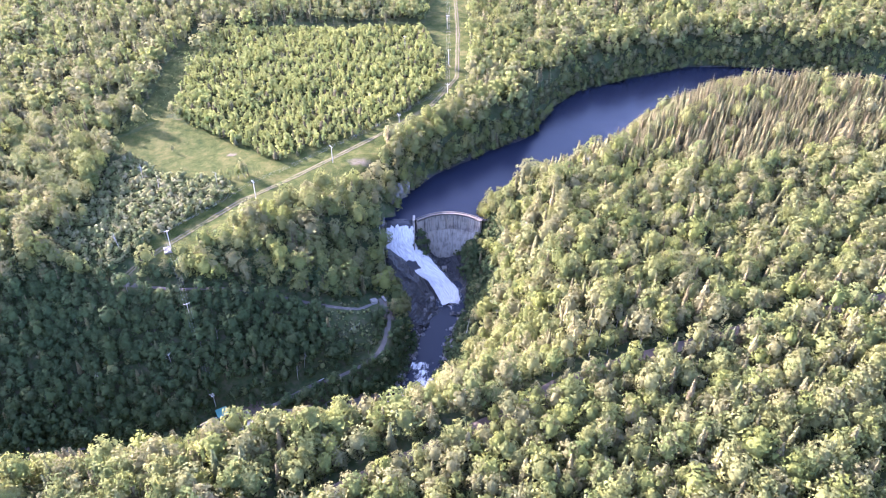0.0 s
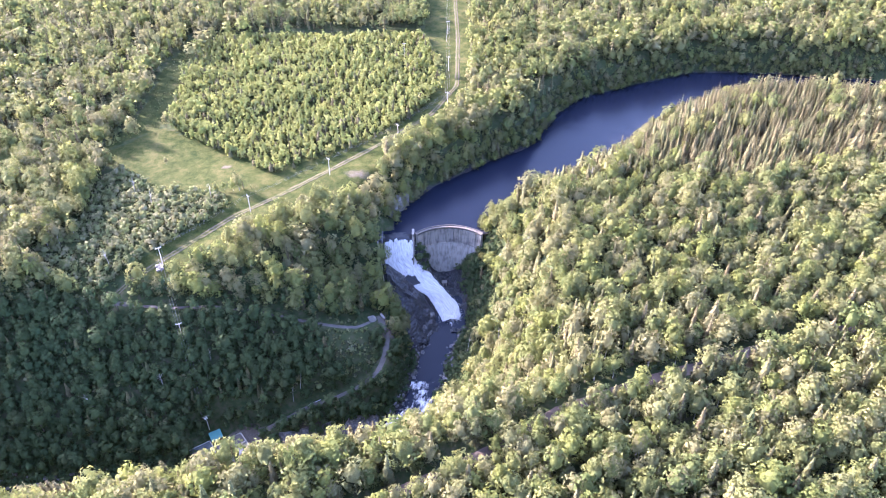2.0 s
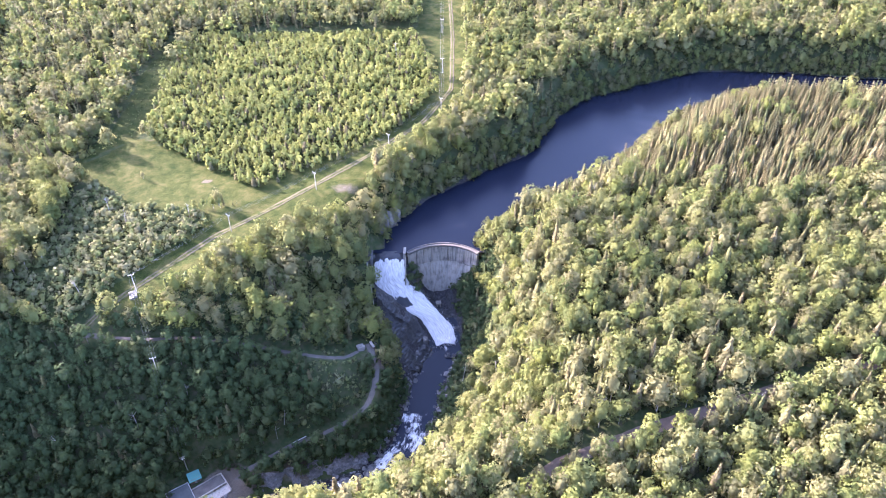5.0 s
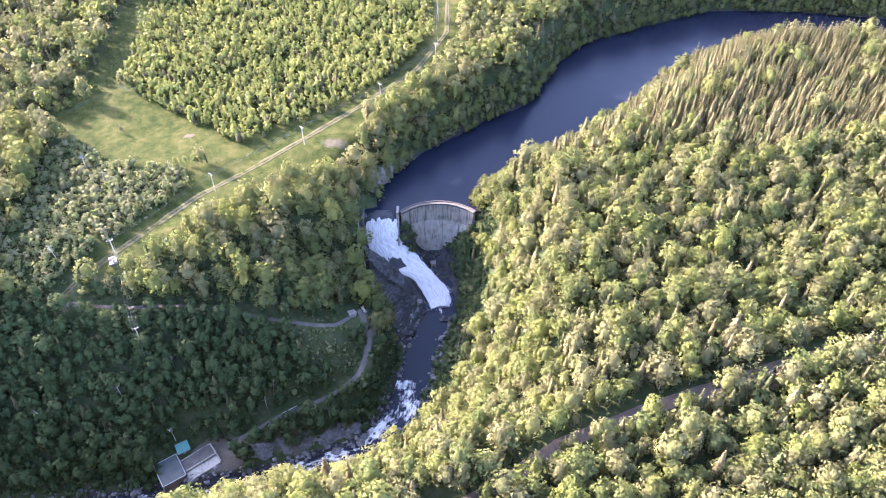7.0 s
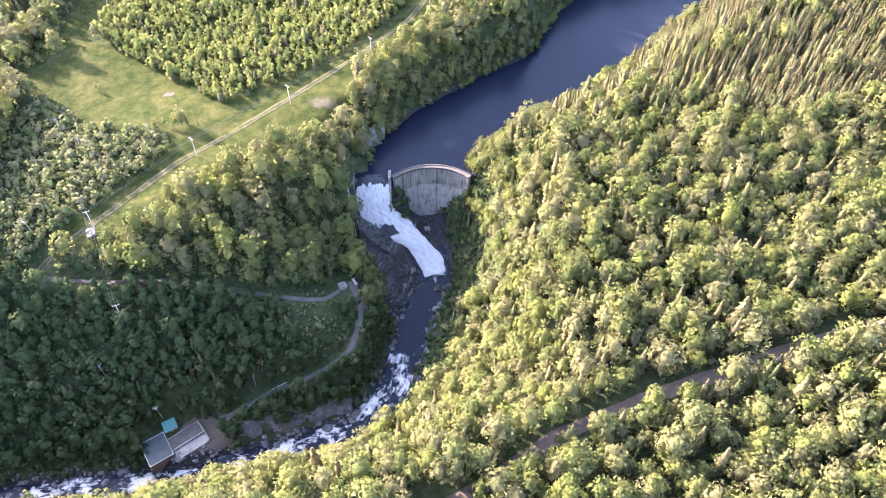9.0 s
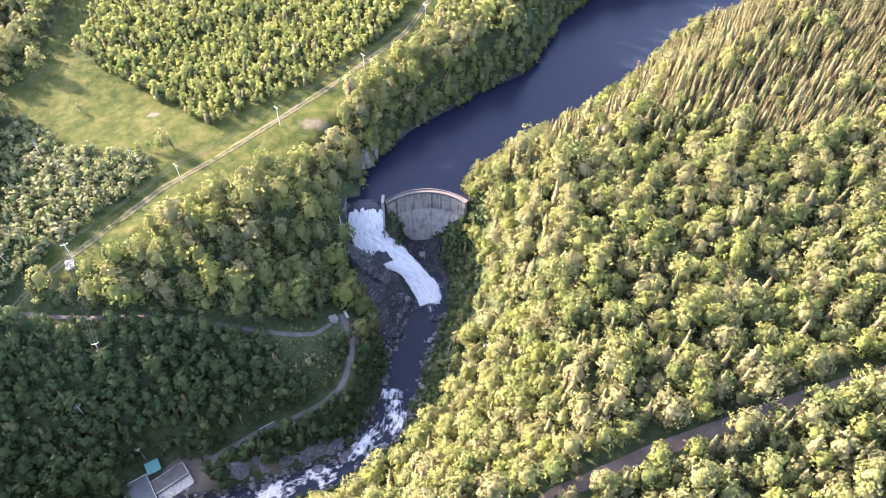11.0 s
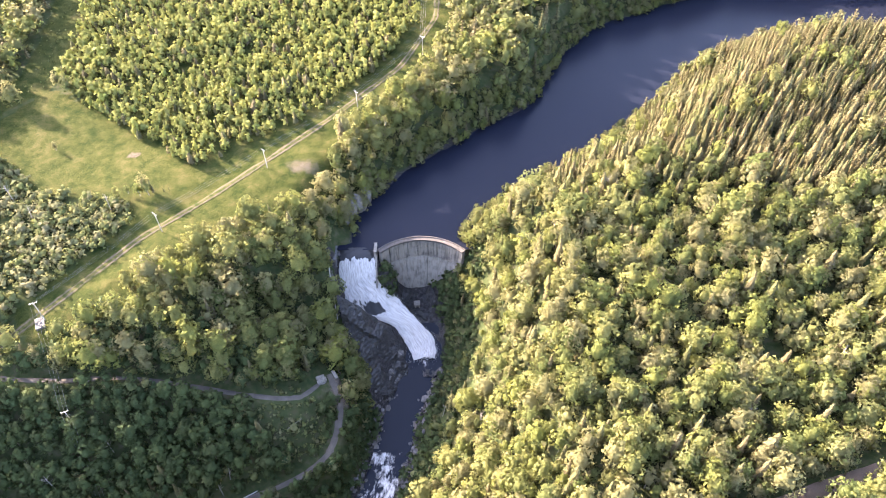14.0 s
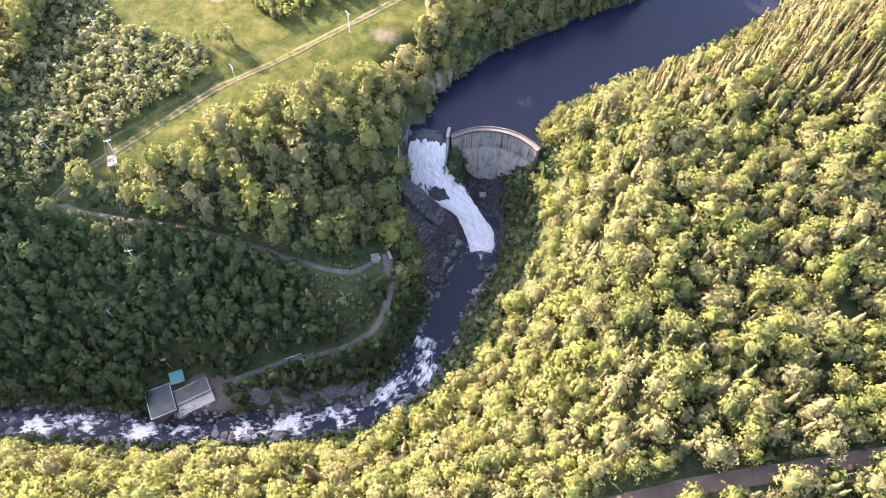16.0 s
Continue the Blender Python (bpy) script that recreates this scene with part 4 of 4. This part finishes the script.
    ok = inside(SHRUBS, x, y) & clear_of(x, y, 2.5, 4.5) & (waves(x, y, 7, 2.0) > -0.6)
    x2, y2 = x[ok], y[ok]
    edge = scatter(-215, 20, 340, 620, 3.6)
    ok = (inside(STRIP, *edge) & (waves(edge[0], edge[1], 6, 1.0) > -0.1))
    x3, y3 = edge[0][ok], edge[1][ok]
    gx, gy = scatter(-64, -28, 255, 284, 1.9)
    ok = inside(GLADE, gx, gy) & clear_of(gx, gy, 2.2)
    x4, y4 = gx[ok], gy[ok]
    xs, ys = np.concatenate([x4, x1, x2, x3]), np.concatenate([y4, y1, y2, y3])
    sc = np.concatenate([rng.uniform(0.2, 0.75, len(x4)), rng.uniform(0.8, 1.7, len(x1)), np.minimum(1.65, 0.6 + rng.gamma(2.2, 0.24, len(x2))), rng.uniform(0.12, 0.36, len(x3))])
    grove("undergrowth", "shrub", xs, ys, sc, rng.uniform(size=len(xs)), (M_SHRUB, M_BARK_DARK), "bushy green undergrowth of alder and willow shrubs", "shrubs", False)

    # bushes and small trees that stand alone in the meadow
    lone = np.array([(-163, 391, 0.40), (-126, 360, 0.50), (-122, 362, 0.42), (-114.5, 363, 0.86), (-116.5, 360.5, 0.6), (-113.0, 361.0, 0.7), (-194, 313, 1.15), (-200, 317, 1.2), (-197, 308, 1.05), (-188, 318, 0.9)])
    singles(lone[:, 0], lone[:, 1], lone[:, 2], lone[:, 2] > 0, "birch", "birch_tree", M_BIRCH, M_BARK, "lone leafy birch standing in rough meadow grass", "lone trees of the meadow")
    spire = np.array([(-111.5, 362.5, 0.66), (-107, 363, 0.26), (-105, 364, 0.22)])
    singles(spire[:, 0], spire[:, 1], spire[:, 2], spire[:, 2] > 0, "spruce", "spruce_tree", M_SPRUCE, M_BARK_DARK, "small lone spruce standing in the meadow", "lone trees of the meadow")

    # young plantation
    x, y = scatter(-200, 10, 370, 600, 2.65)
    ok = inside(YOUNG, x, y) & (along(TRACK, x, y)[0] > 8) & (waves(x, y, 7, 6.0) + rng.uniform(-0.3, 0.3, len(x)) > -0.62)
    x, y = x[ok], y[ok]
    fir = rng.uniform(size=len(x)) < 0.13
    sc = np.clip(rng.normal(0.98, 0.27, len(x)), 0.4, 1.7) * (1 + 0.22 * waves(x, y, 16, 2.0))
    tint = rng.uniform(size=len(x))
    grove("young_plantation", "sapling", x[~fir], y[~fir], sc[~fir], tint[~fir], (M_YOUNG, M_BARK), "young densely grown birch and aspen saplings", "saplings", False)
    grove("young_firs", "fir", x[fir], y[fir], sc[fir], tint[fir], (M_SPRUCE, M_BARK_DARK), "young dark firs between the saplings", "saplings", False)

    # tall grass and weeds of the meadow
    x, y = scatter(-215, 30, 295, 640, 1.7)
    ok = inside(MEADOW, x, y) & (along(TRACK, x, y)[0] > 2.6)
    x, y = x[ok], y[ok]
    n = unit(np.stack([rng.normal(size=len(x)), rng.normal(size=len(x)), 3.2 + 0 * x], 1))
    c = np.stack([x, y, land(x, y) + 0.12], 1)
    v, f = leaf_triangles(c, n, rng.uniform(0.18, 0.5, len(x)), rng)
    me = array_mesh("meadow_grass", v, f, [M_GRASS], attrs=(("tint", np.repeat(rng.uniform(size=len(x)), 3)), ("bough", np.repeat(unit(n + np.array((0, 0, 1.5))), 3, axis=0))))
    tagged(new("meadow_grass", me), "tufts of tall yellow-green meadow grass", "grass", kind="stuff")


def dead_trees():
    r = np.random.default_rng(21)
    x, y = scatter(-160, 200, 170, 420, 33)
    ok = in_sight(x, y) & clear_of(x, y, 3.5) & ~inside(MEADOW, x, y) & ~inside(YOUNG, x, y)
    models = []
    for i in range(3):
        v, f, _ = trunk_mesh(r, 9.5, 0.16, 9, 1.6)
        models.append(array_mesh("dead_tree", v, f, [M_WOOD], flat=False))
    for j in np.nonzero(ok)[0]:
        ob = tagged(new("dead_tree", models[r.integers(0, 3)]), "bare grey dead tree with broken limbs among green crowns", "dead tree", "dead trees in the woods")
        s = r.uniform(0.85, 1.15)
        ob.matrix_basis = pose(x[j], y[j], float(land(x[j], y[j])), r.normal(0, 5), r.normal(0, 5), r.uniform(0, 360)) @ Matrix.Diagonal((s, s, s * 1.1, 1))


def singles(x, y, scale, mask, kind, name, leaf, bark, label, group):
    models = []
    for i, (crown, trunk) in enumerate(templates(kind)):
        r = np.random.default_rng(50 + i)
        trunk = trunk_mesh(r, 9.0 if kind == "birch" else 9.5, 0.18, 5 if kind == "birch" else 0, 1.7)
        models.append((array_mesh("crown", crown[0], crown[1], [leaf], attrs=(("tint", np.zeros(len(crown[0]))), ("bough", crown[2]))),
                       array_mesh("trunk", trunk[0], trunk[1], [bark], flat=False)))
    for j in np.nonzero(mask)[0]:
        crown, trunk = models[rng.integers(0, len(models))]
        root = tagged(new(name), label, "tree", group)
        s = scale[j]
        root.matrix_basis = pose(x[j], y[j], float(land(x[j], y[j])), 0, 0, rng.uniform(0, 360)) @ Matrix.Diagonal((s, s, s, 1))
        for key, me in (("trunk", trunk), ("crown", crown)):
            new(key, me).parent = root


spray()
plant()
dead_trees()


# ---- rocks ----
def boulder(r, size, flat=0.7, cuts=2, rough=0.25):
    bm = bmesh.new()
    bmesh.ops.create_icosphere(bm, subdivisions=cuts, radius=1)
    o = Vector(r.uniform(-50, 50, 3))
    for v in bm.verts:
        k = 1 + rough * noise.noise(v.co * 1.3 + o) + 0.5 * rough * noise.noise(v.co * 3.1 + o)
        p = v.co * k
        v.co = Vector((round(p.x * 2.2) / 2.2 * 0.35 + p.x * 0.65, p.y, round(p.z * 2.5) / 2.5 * 0.4 + p.z * 0.6)) * size
        v.co.z *= flat
    return bm


def stones():
    r = np.random.default_rng(3)
    shapes = []
    for i in range(5):
        bm = boulder(r, 1.0, 0.65, 1, 0.45)
        shapes.append((np.array([v.co[:] for v in bm.verts]), np.array([[v.index for v in f.verts] for f in bm.faces])))
        bm.free()
    pts = resample(VALLEY[1:10], 1.0)
    t = np.gradient(pts[:, :2], axis=0)
    t /= np.linalg.norm(t, axis=1)[:, None]
    V, F, base = [], [], 0
    for p, d in zip(pts, t):
        bank = 5 if p[1] < 262 else 6
        for _ in range(bank):
            side = -1 if r.uniform() < 0.55 else 1
            off = side * (p[3] + r.normal(1.0, 1.9))
            if p[1] < 268 and r.uniform() < 0.22:
                off = r.uniform(-1, 1) * p[3]
            x, y = p[0] - d[1] * off + r.uniform(-1, 1), p[1] + d[0] * off + r.uniform(-1, 1)
            s = min(2.4, r.gamma(2.2, 0.26) + 0.12)
            z = max(float(land(x, y)), p[2] - 0.5) + 0.1 * s
            v, f = shapes[r.integers(0, 5)]
            a = r.uniform(0, 6.28)
            c, q = math.cos(a), math.sin(a)
            sx = s * r.uniform(0.7, 1.5)
            V.append(np.stack([(v[:, 0] * c * sx - v[:, 1] * q * s) + x, (v[:, 0] * q * sx + v[:, 1] * c * s) + y, v[:, 2] * s + z], 1))
            F.append(f + base)
            base += len(v)
    me = array_mesh("river_stones", np.concatenate(V), np.concatenate(F), [M_STONE])
    tagged(new("river_stones", me), "grey broken stones and boulders along the river bed", "stones", kind="stuff")


def rock_sheet(name, x0, x1, y0, y1, lift, keep, label, mat, amp=1.6, step=0.55):
    """A bare rock face: ledges and cracks over the lie of the ground."""
    gx, gy = np.meshgrid(np.arange(x0, x1, step), np.arange(y0, y1, step))
    z = land(gx, gy)
    h = np.zeros(gx.shape)
    for j in range(gx.shape[0]):
        for i in range(gx.shape[1]):
            p = Vector((gx[j, i] * 0.16, gy[j, i] * 0.16, z[j, i] * 0.10))
            h[j, i] = noise.hetero_terrain(p, 0.9, 2.1, 5, 0.6) + 0.5 * abs(noise.noise(p * 2.7))
    h = (h - h.mean()) / (h.std() + 1e-6)
    fade = keep(gx, gy)
    zz = z + (lift + amp * 0.55 * h) * fade - 1.2 * (1 - fade)
    zz = zz * 0.6 + np.round(zz / 1.1) * 1.1 * 0.4
    ny, nx = gx.shape
    i = np.arange(nx * ny).reshape(ny, nx)
    quads = np.stack([i[:-1, :-1], i[:-1, 1:], i[1:, 1:], i[1:, :-1]], -1)
    quads = quads[fade[:-1, :-1] > 0.02].reshape(-1, 4)
    me = array_mesh(name, np.stack([gx, gy, zz], -1).reshape(-1, 3), quads, [mat])
    return tagged(new(name, me), label, "rock", kind="structure")


def fall_free(x, y):
    return smooth((fall_bed(x, y)[1] - 0.2) / 2.5)


rock_sheet("rock_face", -36, -2, 292, 341, 0.9,
           lambda x, y: fall_free(x, y) * smooth((inside(ROCKY, x, y) * 1.0)) * (along(VALLEY, x, y)[0] > 6.0), "dark wet layered rock face beside the waterfall", M_ROCK)
rock_sheet("rock_gully", -18, 22, 302, 346, 0.5,
           lambda x, y: fall_free(x, y) * (inside(ROCKY, x, y) * 1.0) * (y < 344), "dark shaded rock gully below the dam", M_ROCK, 1.4)
rock_sheet("rock_bank", -78, -28, 229, 245, 0.5,
           lambda x, y: smooth((along(VALLEY, x, y)[0] - 6.5) / 2) * smooth((15 - along(VALLEY, x, y)[0]) / 3), "broken grey rock slabs along the river bank", M_STONE, 1.3)
stones()


def outcrop(x, y, size, flat, label, mat, category="boulder", name="boulder", turn=0.0, seed=1):
    bm = boulder(np.random.default_rng(seed), size, flat, 3, 0.45)
    ob = link(name, bm, mat)
    ob.matrix_basis = pose(x, y, float(land(x, y)) + size * flat * 0.35, 0, 0, turn)
    return tagged(ob, label, category)


outcrop(-25, 296, 2.6, 0.5, "pale rock outcrop above the gorge edge", M_ROCK_PALE, seed=5)
outcrop(-21.5, 291, 2.2, 0.6, "pale rock outcrop above the gorge edge", M_ROCK_PALE, seed=6)
for k, (cx, cy, size, tall) in enumerate(((-30.5, 361, 2.4, 1.5), (-28.5, 366, 3.0, 1.9), (-25.5, 371, 3.2, 1.7), (-22.5, 375.5, 2.6, 2.0), (-19.0, 379.5, 2.3, 1.5))):
    outcrop(cx, cy, size, tall, "steep grey cliff rock at the water's edge", M_ROCK_PALE, "cliff", "cliff_rock", 35 + 23 * k, 8 + k)


def slab_pile(x, y):
    root = tagged(new("rock_pile"), "layered pile of pale tan rock slabs beside the trail", "rock pile")
    root.matrix_basis = pose(x, y, float(land(x, y)), 0, 0, 15)
    r = np.random.default_rng(44)
    for k in range(11):
        z = 0.25 + 0.42 * (k // 3)
        bm = bmesh.new()
        box(bm, -1.6, 1.6, -0.55, 0.55, -0.2, 0.2, 0.07, Matrix.Translation((r.uniform(-0.5, 0.5), -1.2 + 1.15 * (k % 3) + 0.18 * (k // 3), z)) @ Matrix.Rotation(r.normal(0, 0.14), 4, "Z") @ Matrix.Rotation(r.normal(0, 0.07), 4, "X"))
        part("slab", bm, M_ROCK_PALE, root)


slab_pile(-35.5, 287.0)


def outlet():
    root = tagged(new("outlet_block"), "small pale concrete outlet block at the toe of the dam", "outlet")
    root.matrix_basis = pose(0.8, 337.0, float(land(0.8, 337.0)), 0, 0, 8)
    # The outlet's mouth is a solid dark plate, coloured as the shade inside.
    for name, a, mat in (("block", (-1.2, 1.2, -1.0, 1.4, -1.5, 2.2), M_CONC_PALE), ("cap", (-1.4, 1.4, -1.2, 1.5, 2.2, 2.45), M_CONC), ("opening_shade", (-0.6, 0.6, -1.06, -0.95, 0.3, 1.5), M_CONC_DARK)):
        bm = bmesh.new()
        box(bm, *a, 0.05)
        part(name, bm, mat, root)


outlet()


# ---- things by the trail ----
def beam(name, a, b, w, h, mat, label, category):
    a, b = Vector(a), Vector(b)
    bm = bmesh.new()
    box(bm, -w / 2, w / 2, 0, (b - a).length, -h / 2, h / 2, 0.06)
    ob = link(name, bm, mat)
    d = b - a
    ob.matrix_basis = Matrix.Translation(a) @ d.to_track_quat("Y", "Z").to_matrix().to_4x4()
    return tagged(ob, label, category)


def on_land(x, y, up=0.3):
    return (x, y, float(land(x, y)) + up)


beam("concrete_beam", on_land(-30.0, 293.5), on_land(-26.2, 286.0), 0.9, 0.6, M_CONC_PALE, "pale concrete beam lying beside the trail", "beam")
beam("concrete_beam", on_land(-31.6, 291.5), on_land(-29.6, 288.2), 1.2, 0.7, M_CONC_PALE, "pale concrete beam lying beside the trail", "beam")
beam("log", on_land(-46.5, 266.5, 0.5), on_land(-41.5, 270.5, 0.4), 0.3, 0.3, M_WOOD, "bare grey fallen log in the glade", "log")
beam("log", on_land(-64.0, 246.0, 0.4), on_land(-58.0, 249.0, 0.4), 0.3, 0.3, M_WOOD, "bare grey log beside the trail", "log")


def pipe_line():
    cu = bpy.data.curves.new("penstock", "CURVE")
    cu.dimensions, cu.bevel_depth, cu.bevel_resolution = "3D", 0.28, 2
    sp = cu.splines.new("POLY")
    line = [(-35.2, 333), (-34.0, 327), (-32.6, 321), (-31.2, 314)]
    sp.points.add(len(line) - 1)
    for p, (x, y) in zip(sp.points, line):
        p.co = (x, y, float(land(x, y)) + 1.6, 1)
    cu.materials.append(M_WOOD)
    tagged(new("pipe", cu), "thin pale pipe running down beside the falls", "pipe")


pipe_line()


# ---- power line ----
def power_pole(x, y, h, turn, label, three=False):
    root = tagged(new("power_pole"), label, "power pole", "poles of the power line")
    root.matrix_basis = pose(x, y, float(land(x, y)), 0, 0, turn)
    v, f = tube([(0, 0, -1.5), (0, 0, h * 0.5), (0, 0, h)], [0.19, 0.16, 0.12], 8)
    ob = new("mast", array_mesh("mast", v, f, [M_POLE], flat=False))
    ob.parent = root
    tops = []
    for k in ((h - 0.35, h - 1.0) if three else (h - 0.35,)):
        bm = bmesh.new()
        box(bm, -1.35, 1.35, -0.09, 0.09, k - 0.09, k + 0.09, 0.02)
        arm = part("crossarm", bm, M_POLE, root)
        tops.append(arm)
    for s in (-1.2, 0.0, 1.2):
        v, f = tube([(s, 0, h - 0.25), (s, 0, h - 0.05), (s, 0, h + 0.12)], [0.07, 0.13, 0.06], 6)
        ob = new("insulator", array_mesh("insulator", v, f, [M_INSUL]))
        ob.parent = tops[0]
    for s in (-1, 1):
        bm = bmesh.new()
        box(bm, -0.03, 0.03, -0.03, 0.03, 0, 1.05, 0.0, Matrix.Translation((0, 0.1, h - 1.1)) @ Matrix.Rotation(s * radians(48), 4, "Y"))
        part("brace", bm, M_POLE, root)
    if three:
        for s in (-0.45, 0.45):
            v, f = tube([(s, 0.25, h - 2.3), (s, 0.25, h - 1.4), (s, 0.25, h - 1.3)], [0.27, 0.27, 0.1], 8)
            ob = new("transformer", array_mesh("transformer", v, f, [M_INSUL], flat=False))
            ob.parent = root
            ob["label"] = "pale grey transformer can"
    return root


POLES = [(-109, 236.5, 10, 30, True), (-122, 264, 11, 22, False), (-138, 299, 11, 25, False), (-103, 341, 11, -38, False),
         (-65, 378.2, 11, -42, False), (-27.5, 418, 11, -42, False), (3, 462, 11, -25, False), (4, 520, 11, -8, False), (4, 590, 11, 0, False), (4, 670, 11, 0, False)]


def power_line():
    tops = []
    for x, y, h, turn, three in POLES:
        p = power_pole(x, y, h, turn, "weathered wooden power pole with crossarm and three wires" if not three else "wooden power pole with transformers beside the powerhouse", three)
        m = p.matrix_basis
        tops.append([m @ Vector((s, 0, h + 0.1)) for s in (-1.2, 0, 1.2)])
    for k in range(3):
        cu = bpy.data.curves.new("power_cable", "CURVE")
        cu.dimensions, cu.bevel_depth, cu.bevel_resolution = "3D", 0.020, 0
        for a, b in zip(tops[:-1], tops[1:]):
            sp = cu.splines.new("POLY")
            sp.points.add(12)
            for i, p in enumerate(sp.points):
                f = i / 12
                q = a[k].lerp(b[k], f)
                p.co = (q.x, q.y, q.z - 4 * 0.9 * f * (1 - f), 1)
        cu.materials.append(M_WIRE)
        tagged(new("power_cable", cu), "slack aluminium cable strung between wooden poles", "cable", "cables of the power line")


power_line()


def pole_pad():
    root = tagged(new("stone_pad"), "pale stone-filled timber crib at the foot of a power pole", "stone pad")
    root.matrix_basis = pose(-139.5, 297.5, float(land(-139.5, 297.5)), 0, 0, 25)
    bm = bmesh.new()
    box(bm, -1.7, 1.7, -2.6, 2.6, -2.0, 0.6, 0.08)
    part("crib", bm, M_ROCK_PALE, root)
    r = np.random.default_rng(12)
    for k in range(14):
        bm = boulder(r, r.uniform(0.35, 0.6), 0.7, 1, 0.45)
        bmesh.ops.translate(bm, vec=(r.uniform(-1.2, 1.2), r.uniform(-2.1, 2.1), 0.72), verts=bm.verts)
        part("stone", bm, M_ROCK_PALE, root)


pole_pad()
power_pole(-29, 545, 11, 0, "weathered wooden power pole at the far edge of the plantation")


# ---- powerhouse ----
def powerhouse():
    root = tagged(new("powerhouse"), "low concrete powerhouse with a flat grey gravel roof", "building")
    root.matrix_basis = pose(-108.2, 222.8, -49.5, 0, 0, 34)
    bm = bmesh.new()
    box(bm, -4.6, 4.6, -5.6, 5.6, -2, 6.6, 0.05)
    part("wall", bm, M_BRICKISH, root, "brown painted walls")
    bm = bmesh.new()
    box(bm, -5.0, 5.0, -6.0, 6.0, 6.6, 6.95, 0.06)
    part("roof", bm, M_ROOF, root, "flat grey gravel roof")
    for a in (((-5.0, 5.0, -6.0, -5.75)), ((-5.0, 5.0, 5.75, 6.0)), ((-5.0, -4.75, -5.75, 5.75)), ((4.75, 5.0, -5.75, 5.75))):
        bm = bmesh.new()
        box(bm, *a, 6.95, 7.15, 0.03)
        part("roof_edge", bm, M_WOOD, root)
    for y in (-3.2, 0.0, 3.2):
        bm = bmesh.new()
        box(bm, 4.55, 4.68, y - 0.7, y + 0.7, 3.2, 5.2, 0.02)
        pane = part("window", bm, M_CONC_DARK, root, "dark window")
        bm = bmesh.new()
        box(bm, 4.55, 4.76, y - 0.85, y + 0.85, 3.05, 3.2, 0.02)
        part("sill", bm, M_CONC_PALE, pane)
    slab = tagged(new("intake_deck"), "pale worn concrete deck stepping down to the river", "deck")
    slab.matrix_basis = pose(-97.3, 227.0, -49.5, 0, 0, 38)
    for name, a, mat in (("lower_deck", (-6.2, 7.2, -5.6, -1.2, -2, 5.6), M_CONC_PALE), ("middle_wall", (-6.2, 7.2, -1.2, -0.7, -2, 6.7), M_CONC_PALE),
                         ("upper_deck", (-6.2, 7.2, -0.7, 4.8, -2, 6.0), M_TRAIL), ("end_wall", (7.2, 7.7, -5.6, 4.8, -2, 6.6), M_CONC_PALE), ("back_wall", (-6.2, 7.2, 4.8, 5.2, -2, 6.5), M_CONC_PALE)):
        bm = bmesh.new()
        box(bm, *a, 0.05)
        part(name, bm, mat, slab)
    shed = tagged(new("shed"), "small shed with a bright green sheet roof", "shed")
    shed.matrix_basis = pose(-105.4, 233.4, -44.6, 0, 0, 30)
    bm = bmesh.new()
    box(bm, -2.2, 2.2, -2.0, 2.0, -0.5, 2.7, 0.03)
    part("wall", bm, M_BRICKISH, shed)
    bm = bmesh.new()
    box(bm, -2.7, 2.7, -2.5, 2.5, 2.75, 2.9, 0.02, Matrix.Rotation(radians(7), 4, "X"))
    part("roof", bm, M_GREEN, shed, "green sheet metal roof")
    for x in (-1.8, -0.9, 0.0, 0.9, 1.8):
        bm = bmesh.new()
        box(bm, x - 0.03, x + 0.03, -2.5, 2.5, 2.9, 2.96, 0.0, Matrix.Rotation(radians(7), 4, "X"))
        part("seam", bm, M_GREEN, shed)
    bm = bmesh.new()
    box(bm, -0.5, 0.5, -2.06, -1.98, -0.4, 1.6, 0.02)
    part("door", bm, M_WOOD, shed)


powerhouse()
